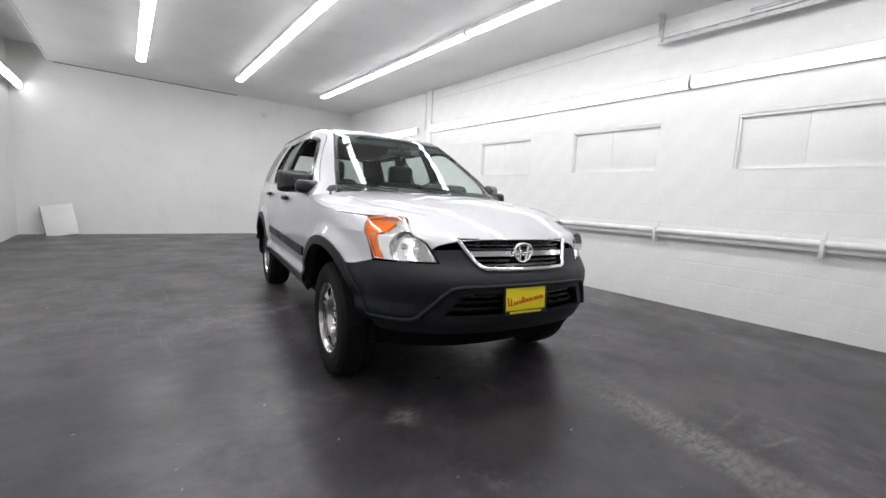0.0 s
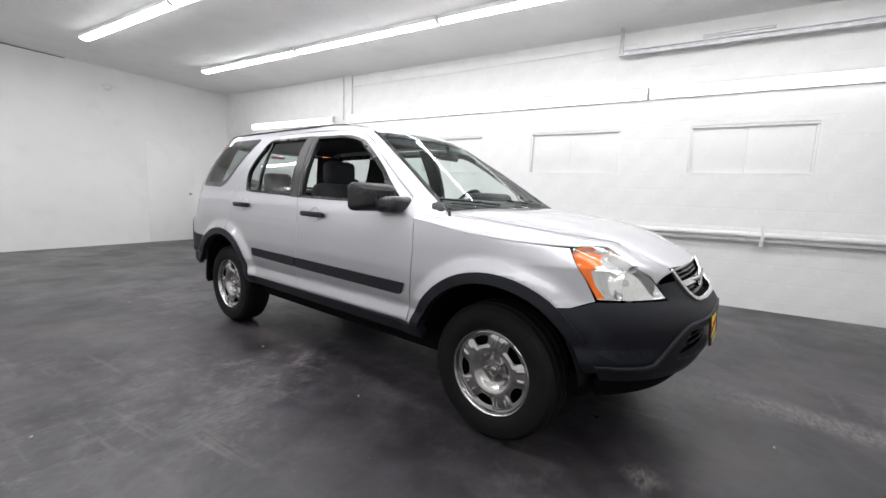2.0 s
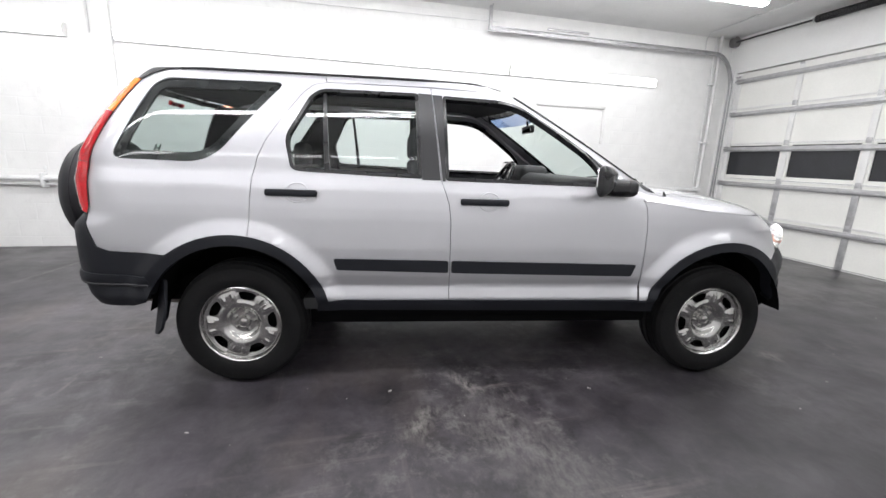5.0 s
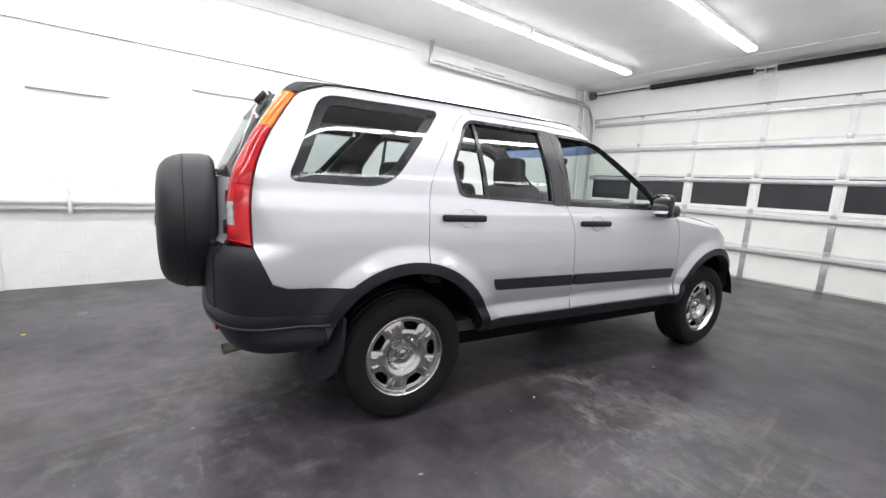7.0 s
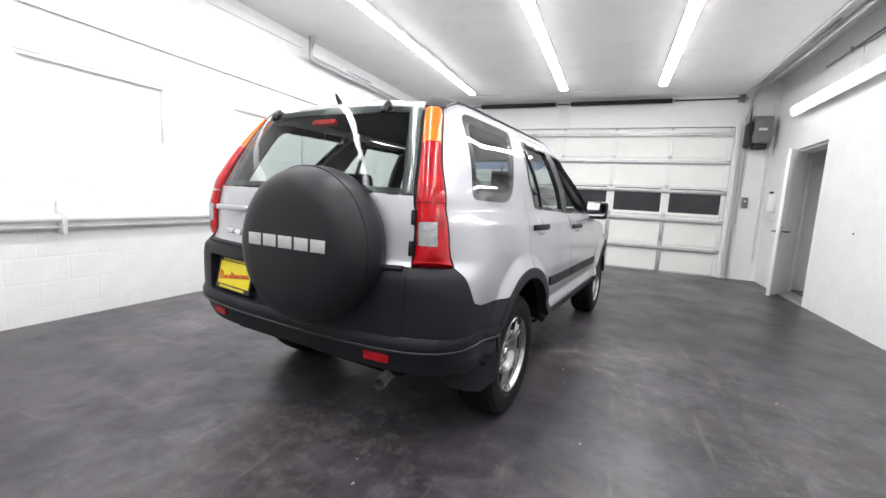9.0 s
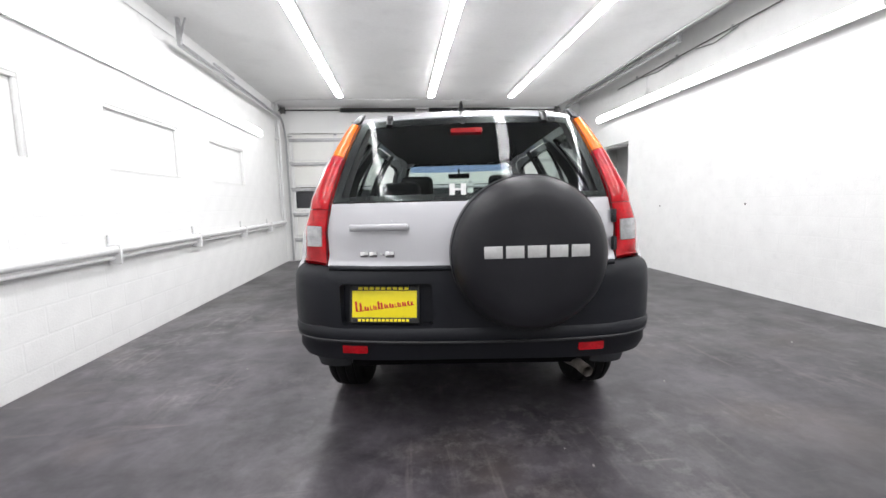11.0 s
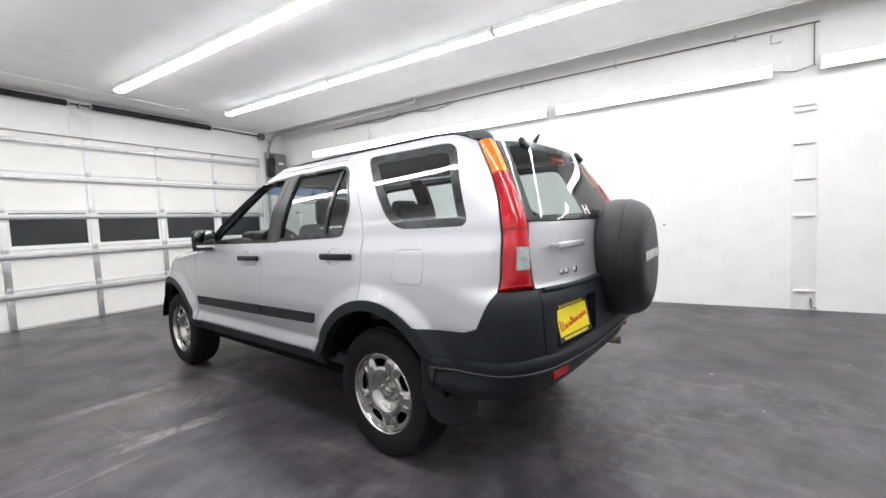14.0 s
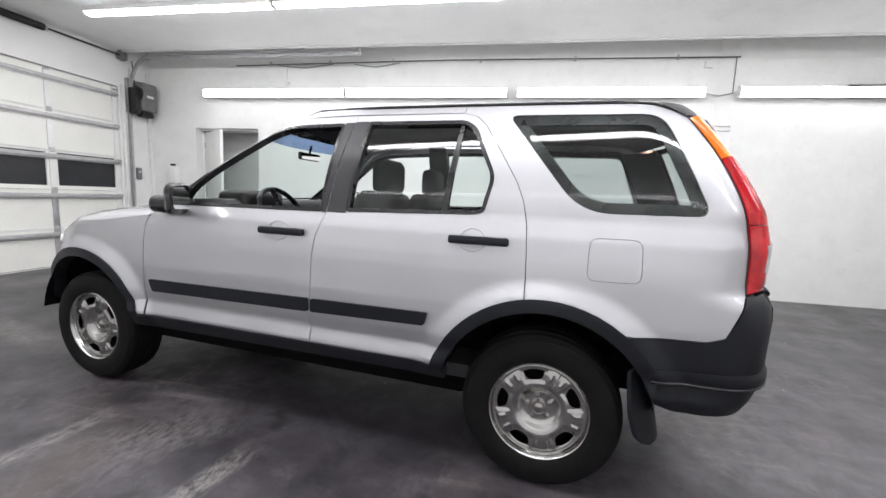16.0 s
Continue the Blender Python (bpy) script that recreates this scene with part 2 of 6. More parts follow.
GLASS = glass_material("tinted_glass", (0.83, 0.88, 0.865))
DARK_GLASS = glass_material("privacy_glass", (0.66, 0.71, 0.70))
SCREEN_GLASS = glass_material("windscreen_glass", (0.76, 0.84, 0.81), gloss=0.022, most=0.32)
REAR_GLASS = glass_material("rear_window_glass", (0.72, 0.78, 0.76), gloss=0.02, most=0.5)
COVER = glass_material("lamp_cover", (0.95, 0.96, 0.96), gloss=0.04, most=0.4)
BLUE_BAND = glass_material("blue_sun_band", (0.36, 0.48, 0.82))
FABRIC = material("grey_seat_cloth", (0.032, 0.033, 0.037), 0.85, vary=0.2, scale=20, grain=300, bump=0.3)
DASH = material("dark_dashboard", (0.028, 0.029, 0.031), 0.6, vary=0.1, grain=300, bump=0.2)
# near-black: shade of wheel arches, openings and underside put into the liner colour
SHADED_LINER = material("shaded_liner", (0.004, 0.004, 0.0045), 0.9, vary=0.2, spec=0.1)
HEADLINER = material("grey_headliner", (0.05, 0.05, 0.053), 0.9, vary=0.1, grain=200)
MIRROR = material("mirror_glass", (0.9, 0.9, 0.9), 0.01, 1.0, vary=0.0, bump=0, rough_vary=0.0)
YELLOW = material("yellow_plate", (0.86, 0.72, 0.012), 0.4, vary=0.04)
RED_INK = material("red_print", (0.55, 0.03, 0.02), 0.5, vary=0.05)
BLACK_INK = material("black_print", (0.02, 0.02, 0.02), 0.5, vary=0.05)
SILVER_INK = material("silver_print", (0.50, 0.50, 0.50), 0.45, 0.2, vary=0.08, scale=30)
RUST = material("exhaust_steel", (0.22, 0.20, 0.18), 0.5, 0.6, vary=0.3, scale=20, dirt=(0.10, 0.06, 0.035))


# ---- mesh helpers ----
def finish(name, verts, faces, mat, parent=None, label="", angle=35, smooth=True, normals=None):
    me = bpy.data.meshes.new(name)
    me.from_pydata([tuple(map(float, v)) for v in verts], [], faces)
    me.materials.append(mat)
    me.update()
    if smooth:
        me.polygons.foreach_set("use_smooth", [True] * len(me.polygons))
        me.set_sharp_from_angle(angle=radians(angle))
    if normals:
        me.normals_split_custom_set_from_vertices(list(normals) + [(0.0, 0.0, 0.0)] * (len(verts) - len(normals)))
    ob = new(name, me)
    if parent:
        ob.parent = parent
    if label:
        tagged(ob, label)
    return ob


def part(name, bm, mat, parent=None, label="", angle=35):
    """Links a bmesh as one mesh object, under a thing or a part."""
    me = bpy.data.meshes.new(name)
    bm.to_mesh(me)
    bm.free()
    me.materials.append(mat)
    me.polygons.foreach_set("use_smooth", [True] * len(me.polygons))
    me.set_sharp_from_angle(angle=radians(angle))
    ob = new(name, me)
    if parent:
        ob.parent = parent
    if label:
        tagged(ob, label)
    return ob


def add_box(bm, a, b, bevel=0.0, m=None, segments=2):
    made = bmesh.ops.create_cube(bm, size=1)["verts"]
    a, b = Vector(a), Vector(b)
    for v in made:
        v.co = (a + b) / 2 + Vector([v.co[i] * (b[i] - a[i]) for i in range(3)])
    if bevel:
        edges = list({e for v in made for e in v.link_edges})
        r = bmesh.ops.bevel(bm, geom=edges, offset=bevel, segments=segments, affect="EDGES", profile=0.5)
        made = list({v for f in r["faces"] for v in f.verts} | {v for v in made if v.is_valid})
    if m is not None:
        bmesh.ops.transform(bm, matrix=m, verts=made)
    return made


def box(name, a, b, mat, parent=None, label="", bevel=0.0, m=None):
    bm = bmesh.new()
    add_box(bm, a, b, bevel, m)
    return part(name, bm, mat, parent, label)


def add_tube(bm, points, radius, sides=10, closed=False, caps=True):
    """A round bar along a line of points."""
    pts = [Vector(p) for p in points]
    rings = []
    n = len(pts)
    up = None
    for i, p in enumerate(pts):
        d = (pts[(i + 1) % n] - pts[i - 1]) if closed else (pts[min(i + 1, n - 1)] - pts[max(i - 1, 0)])
        d.normalize()
        if up is None:
            up = d.orthogonal().normalized()
        up = (up - d * up.dot(d)).normalized()
        side = d.cross(up)
        r = radius[i] if isinstance(radius, (list, tuple)) else radius
        rings.append([bm.verts.new(p + (up * math.cos(a) + side * math.sin(a)) * r)
                      for a in (2 * math.pi * k / sides for k in range(sides))])
    for i in range(n if closed else n - 1):
        for k in range(sides):
            bm.faces.new((rings[i][k], rings[i][(k + 1) % sides], rings[(i + 1) % n][(k + 1) % sides], rings[(i + 1) % n][k]))
    if caps and not closed:
        bm.faces.new(list(reversed(rings[0])))
        bm.faces.new(rings[-1])


def tube(name, points, radius, mat, parent=None, label="", sides=10, closed=False):
    bm = bmesh.new()
    add_tube(bm, points, radius, sides, closed)
    bmesh.ops.recalc_face_normals(bm, faces=bm.faces)
    return part(name, bm, mat, parent, label, 50)


def lathe(name, profile, mat, parent=None, label="", steps=48, axis="x", angle=40):
    """Turns rows of (along, radius) round an axis."""
    verts, faces = [], []
    n = len(profile)
    for k in range(steps):
        a = 2 * math.pi * k / steps
        for s, r in profile:
            p = (s, r * math.cos(a), r * math.sin(a))
            verts.append(p if axis == "x" else (p[1], s, p[2]) if axis == "y" else (p[1], p[2], s))
    for k in range(steps):
        for i in range(n - 1):
            a, b = k * n + i, ((k + 1) % steps) * n + i
            faces.append((a, a + 1, b + 1, b))
    bm = bmesh.new()
    me = bpy.data.meshes.new("turned")
    me.from_pydata(verts, [], faces)
    bm.from_mesh(me)
    bmesh.ops.remove_doubles(bm, verts=bm.verts, dist=1e-5)
    bmesh.ops.recalc_face_normals(bm, faces=bm.faces)
    return part(name, bm, mat, parent, label, angle)


def empty(name, m=None, label="", category="", group="", kind=""):
    ob = new(name)
    if m is not None:
        ob.matrix_world = m
    return tagged(ob, label, category, group, kind)


def fillet(pts, r, n=4):
    """Rounds the corners of a flat polygon; r is one radius or one a corner."""
    out = []
    k = len(pts)
    for i, p in enumerate(pts):
        rad = r[i] if isinstance(r, (list, tuple)) else r
        p, a, b = np.array(p, float), np.array(pts[i - 1], float), np.array(pts[(i + 1) % k], float)
        da, db = a - p, b - p
        la, lb = np.linalg.norm(da), np.linalg.norm(db)
        if rad < 1e-4:
            out.append(tuple(p))
            continue
        d = min(rad, la * 0.45, lb * 0.45)
        s, e = p + da / la * d, p + db / lb * d
        for j in range(n + 1):
            t = j / n
            out.append(tuple((1 - t) ** 2 * s + 2 * t * (1 - t) * p + t * t * e))
    return out


def dense(pts, step=0.05):
    out = []
    for p, q in zip(pts, pts[1:] + pts[:1]):
        n = max(1, int(math.ceil(math.hypot(q[0] - p[0], q[1] - p[1]) / step)))
        out += [(p[0] + (q[0] - p[0]) * i / n, p[1] + (q[1] - p[1]) * i / n) for i in range(n)]
    return out


def run_of(pts, step=0.05):
    """Points along an open line."""
    out = dense(pts, step)
    return out[:out.index(pts[-1]) + 1]


def inset(pts, d):
    """Moves a polygon's outline inwards by d."""
    area = sum(p[0] * q[1] - q[0] * p[1] for p, q in zip(pts, pts[1:] + pts[:1]))
    s = 1 if area > 0 else -1
    out = []
    for i, p in enumerate(pts):
        a, b = np.array(pts[i - 1], float), np.array(pts[(i + 1) % len(pts)], float)
        p = np.array(p, float)
        e, f = p - a, b - p
        e, f = e / (np.linalg.norm(e) + 1e-9), f / (np.linalg.norm(f) + 1e-9)
        n = np.array((-(e + f)[1], (e + f)[0]))
        n = n / (np.linalg.norm(n) + 1e-9)
        c = max(0.35, float(n @ np.array((-f[1], f[0]))))
        out.append(tuple(p + n * s * d / c))
    return out


def inside(pts, x, y):
    x, y = np.asarray(x, float), np.asarray(y, float)
    hit = np.zeros(x.shape, bool)
    for (x0, y0), (x1, y1) in zip(pts, pts[1:] + pts[:1]):
        if y0 != y1:
            hit ^= ((y0 > y) != (y1 > y)) & (x < (x1 - x0) * (y - y0) / (y1 - y0) + x0)
    return hit


def flat_mesh(poly, holes=(), grid=0.05):
    """Triangles that fill a flat polygon with holes, with inner points on a grid."""
    verts, loops = [], []
    for loop in (poly, *holes):
        loops.append(list(range(len(verts), len(verts) + len(loop))))
        verts += [Vector(p) for p in loop]
    edges = [(a, b) for l in loops for a, b in zip(l, l[1:] + l[:1])]
    if grid:
        lo, hi = np.min(poly, 0), np.max(poly, 0)
        gx, gy = np.meshgrid(np.arange(lo[0] + grid / 2, hi[0], grid), np.arange(lo[1] + grid / 2, hi[1], grid))
        keep = inside(poly, gx, gy)
        for h in holes:
            keep &= ~inside(h, gx, gy)
        verts += [Vector((a, b)) for a, b in zip(gx[keep], gy[keep])]
    vs, _, fs, *_ = geometry.delaunay_2d_cdt(verts, edges, [loops[0]], 1, 1e-5)
    vs = [tuple(v) for v in vs]
    if holes:
        mid = np.array([np.mean([vs[i] for i in f], 0) for f in fs])
        drop = np.zeros(len(fs), bool)
        for h in holes:
            drop |= inside(h, mid[:, 0], mid[:, 1])
        fs = [f for f, d in zip(fs, drop) if not d]
    return vs, [tuple(f) for f in fs]


def sheet(name, poly, holes, place, mat, parent=None, label="", grid=0.05, thick=0.012, flip=False, turn=True, weld=False, facing=None):
    """A curved panel: a flat polygon carried to space by place(a, b, depth), with a turned-in edge."""
    vs, fs = flat_mesh(poly, holes, grid)
    pts = [place(a, b, 0.0) for a, b in vs]
    count = {}
    for f in fs:
        for a, b in zip(f, f[1:] + f[:1]):
            count[(a, b)] = 1
    rim = [(a, b) for a, b in count if (b, a) not in count]
    faces = [tuple(f) for f in fs]
    if thick and turn:
        ring = {}
        for i in {i for e in rim for i in e}:
            ring[i] = (i if weld else len(pts), len(pts) + (0 if weld else 1))
            if not weld:
                pts.append(pts[i])
            pts.append(place(*vs[i], -thick))
        for a, b in rim:
            faces.append((ring[b][0], ring[a][0], ring[a][1], ring[b][1]))
    if flip:
        faces = [tuple(reversed(f)) for f in faces]
    return finish(name, pts, faces, mat, parent, label, normals=[facing(a, b) for a, b in vs] if facing else None)


# ---- the shape of the car body ----
def table(rows, soft=0.0):
    a = np.array(rows, float)
    if not soft:
        return lambda z: float(np.interp(z, a[:, 0], a[:, 1]))
    zs = np.arange(0.2, 1.661, 0.002)
    n = int(soft / 0.002) | 1
    k = np.hanning(n + 2)[1:-1]
    v = np.convolve(np.pad(np.interp(zs, a[:, 0], a[:, 1]), n // 2, mode="edge"), k / k.sum(), mode="valid")
    return lambda z: float(np.interp(z, zs, v))


SIDE = table([(0.20, 0.79), (0.35, 0.82), (0.47, 0.860), (0.485, 0.864), (0.55, 0.844), (0.61, 0.858), (0.75, 0.860),
              (0.90, 0.851), (0.95, 0.845), (1.045, 0.828)] +
             [(1.12 + d, 0.795 - 0.16 * d - 0.58 * d * d) for d in np.linspace(0, 0.42, 80)] + [(1.60, 0.588), (1.66, 0.54)], 0.026)
TAIL = table([(0.20, 2.10), (0.40, 2.145), (0.60, 2.165), (0.80, 2.168), (0.87, 2.162), (0.885, 2.152), (0.94, 2.148), (1.05, 2.134), (1.167, 2.112), (1.26, 2.070), (1.35, 2.027),
              (1.45, 1.976), (1.50, 1.949), (1.56, 1.914), (1.60, 1.875), (1.66, 1.79)], 0.08)
NOSE = table([(0.20, -1.90), (0.30, -1.985), (0.36, -2.032), (0.45, -2.088), (0.57, -2.101), (0.66, -2.104), (0.70, -2.08),
              (0.74, -2.035), (0.80, -2.0), (0.87, -1.965), (0.94, -1.80), (1.0, -1.62), (1.06, -1.5), (1.7, -1.5)])
TAIL_POWER = table([(0.2, 3.8), (0.84, 3.8), (0.895, 2.75), (0.95, 2.8), (1.05, 3.1), (1.17, 3.5), (1.60, 3.5)], 0.05)
SCREEN = table([(0.90, -1.34), (1.083, -1.03), (1.55, -0.27), (1.60, -0.17), (1.66, 0.0)])


def blister(y, z):
    """How far the flank swells out over the wheels."""
    r = min(math.hypot(y + 1.31, z - 0.335), math.hypot(y - 1.31, z - 0.335))
    t = min(1.0, max(0.0, (0.566 - r) / 0.086))
    rise = t * t / 0.80 if t < 0.40 else t - 0.20
    return 0.037 * rise * min(1.0, max(0.0, (z - 0.38) / 0.12))


class Skin:
    """The car's outer surface: at each height a plan outline of two straight flanks with a rounded nose and tail.
    u runs along the flank in metres of y and on round the nose (down) or the tail (up)."""
    RUN = 1.2

    def __init__(self, nose, nose_back, nose_power, back_is_depth):
        self.nose, self.nose_back, self.power, self.depth = nose, nose_back, nose_power, back_is_depth
        self.kept = {}

    def rows(self, z):
        key = round(z, 4)
        if key not in self.kept:
            w, yf, yr = SIDE(z), self.nose(z), TAIL(z)
            cf = yf + self.nose_back if self.depth else self.nose_back
            cr = yr - 0.4
            out = []
            for c, b, n in ((cf, cf - yf, self.power(z) if callable(self.power) else self.power), (cr, -0.4, TAIL_POWER(z))):
                v = np.linspace(0, 0.5 ** (1 / n), 220)
                q = (1 - v ** n) ** (1 / n)
                x = w * np.concatenate([q, v[::-1][1:]])
                y = c - b * np.concatenate([v, q[::-1][1:]])
                s = np.concatenate([[0], np.cumsum(np.hypot(np.diff(x), np.diff(y)))])
                out.append((s / s[-1], x, y))
            self.kept[key] = (w, cf, cr, out[0], out[1])
        return self.kept[key]

    def point(self, u, z):
        p = self.plain(u, z)
        return p + np.array((math.copysign(blister(p[1], z), p[0]), 0, 0))

    def plain(self, u, z):
        w, cf, cr, front, rear = self.rows(z)
        if cf <= u <= cr:
            return np.array((w, u, z))
        t, (s, x, y) = ((cf - u) / self.RUN, front) if u < cf else ((u - cr) / self.RUN, rear)
        if t > 2:
            return self.plain(2 * cf - 2 * self.RUN - u if u < cf else 2 * cr + 2 * self.RUN - u, z) * (-1, 1, 1)
        flip = t > 1
        t = 2 - t if flip else t
        px = np.interp(t, s, x)
        return np.array((-px if flip else px, np.interp(t, s, y), z))

    def at_y(self, y, z):
        w, cf, cr, front, rear = self.rows(z)
        if cf <= y <= cr:
            return y
        if y < cf:
            return cf - self.RUN * float(np.interp(-y, -front[2], front[0]))
        return cr + self.RUN * float(np.interp(y, rear[2], rear[0]))

    def at_x(self, x, z, tail):
        w, cf, cr, front, rear = self.rows(z)
        s, px, py = rear if tail else front
        t = float(np.interp(-abs(x), -px, s))
        t = 2 - t if x < 0 else t
        return cr + self.RUN * t if tail else cf - self.RUN * t

    def far(self, u, z, tail):
        w, cf, cr, front, rear = self.rows(z)
        return (2 * cr + 2 * self.RUN if tail else 2 * cf - 2 * self.RUN) - u

    def normal(self, u, z):
        e = 0.004
        n = np.cross(self.point(u + e, z) - self.point(u - e, z), self.point(u, z + e) - self.point(u, z - e))
        return n / (np.linalg.norm(n) + 1e-12)


LOWER = Skin(NOSE, -1.1, table([(0.2, 2.65), (0.74, 2.65), (0.86, 2.72), (0.95, 2.9), (1.05, 3.0)]), False)
UPPER = Skin(SCREEN, 0.42, 2.5, True)


# ---- the car ----
car = empty("car", pose(-0.004, 0, 0, 0, 0, -7.3), "silver sport utility car with charcoal lower cladding and open front windows", "car")


def flank(pts, skin=LOWER, step=0.05):
    return [(skin.at_y(y, z), z) for y, z in dense(pts, step)]


def panel(name, skin, poly, mat, label="", holes=(), off=0.0, sign=1, grid=0.05, thick=0.012, parent=None):
    def place(u, z, d):
        p = skin.point(u, z) + skin.normal(u, z) * ((off(u, z) if callable(off) else off) + d)
        return (p[0] * sign, p[1], p[2])

    def facing(u, z):
        n = skin.normal(u, z)
        return (float(n[0] * sign), float(n[1]), float(n[2]))
    return sheet(name, poly, list(holes), place, mat, parent or car, label, grid, thick, sign < 0, facing=None if callable(off) else facing)


def arc(cy, cz, r, a0, a1, n=14):
    return [(cy + r * math.cos(radians(a0 + (a1 - a0) * i / n)), cz + r * math.sin(radians(a0 + (a1 - a0) * i / n))) for i in range(n + 1)]


def on_skin(skin, u, z, off, sign=1):
    p = skin.point(u, z) + skin.normal(u, z) * off
    return Vector((p[0] * sign, p[1], p[2]))


AXLE_F, AXLE_R, HUB_Z, ARCH = -1.31, 1.31, 0.335, 0.468
FRONT_OPENING = fillet([(0.285, 1.528), (-0.06, 1.518), (-0.17, 1.488), (-0.33, 1.385), (-0.49, 1.272), (-0.565, 1.19), (-0.60, 1.088), (0.268, 1.097)],
                       [0.02, 0.08, 0.05, 0.05, 0.05, 0.05, 0.03, 0.02])
REAR_OPENING = fillet([(0.412, 1.535), (0.90, 1.535), (0.955, 1.50), (1.058, 1.30), (1.062, 1.26), (1.035, 1.135), (1.0, 1.122), (0.388, 1.103)],
                      [0.015, 0.04, 0.04, 0.03, 0.03, 0.03, 0.02, 0.015])
QUARTER = fillet([(1.083, 1.558), (1.694, 1.553), (1.860, 1.157), (1.410, 1.150)], [0.05, 0.075, 0.055, 0.12], 6)
MID_EDGE = [(0.345, 1.569), (0.288, 1.093), (0.250, 0.984), (0.239, 0.896), (0.236, 0.480)]
FRONT_EDGE = [(-0.815, 0.478), (-0.823, 0.679), (-0.827, 0.875), (-0.817, 0.986), (-0.787, 1.065), (-0.717, 1.137)]
DOOR_TOP = [(-0.39, 1.362), (-0.20, 1.492), (-0.12, 1.535), (-0.03, 1.558)]
REAR_EDGE = [(0.881, 1.570), (0.945, 1.553), (0.992, 1.510), (1.067, 1.402), (1.157, 1.262), (1.190, 1.185), (1.212, 1.09), (1.221, 0.97), (1.228, 0.806)]
def eased(rows, n=16):
    """A smooth line through (a, z) rows, top to bottom."""
    z = np.array([r[1] for r in rows])
    v = np.array([r[0] for r in rows])
    fit = np.polyfit(z, v, 4 if len(rows) > 5 else 3)
    return [(float(np.polyval(fit, q)), float(q)) for q in np.linspace(z[0], z[-1], n)]


LAMP_SIDE = eased([(1.784, 1.548), (1.885, 1.394), (1.945, 1.270), (1.975, 1.173), (1.990, 1.030), (1.988, 0.888)])
LAMP_BACK = eased([(0.518, 1.550), (0.572, 1.389), (0.628, 1.169), (0.645, 1.02), (0.648, 0.882)])
REAR_ARC = arc(AXLE_R, HUB_Z, ARCH, 54.5, 100)
FLAP = fillet([(1.454, 1.060), (1.638, 1.062), (1.642, 0.903), (1.450, 0.899)], 0.035)
FRONT_ARC = arc(AXLE_F, HUB_Z, ARCH, 128, 18)


LENS_TOP = [(0.548, 0.916), (0.540, 0.886), (0.512, 0.832), (0.492, 0.790), (0.470, 0.744)]


def nose_point(x, z):
    """The (y, z) of a point of the nose at a given half width."""
    return (float(LOWER.plain(LOWER.at_x(x, z, False), z)[1]), z)


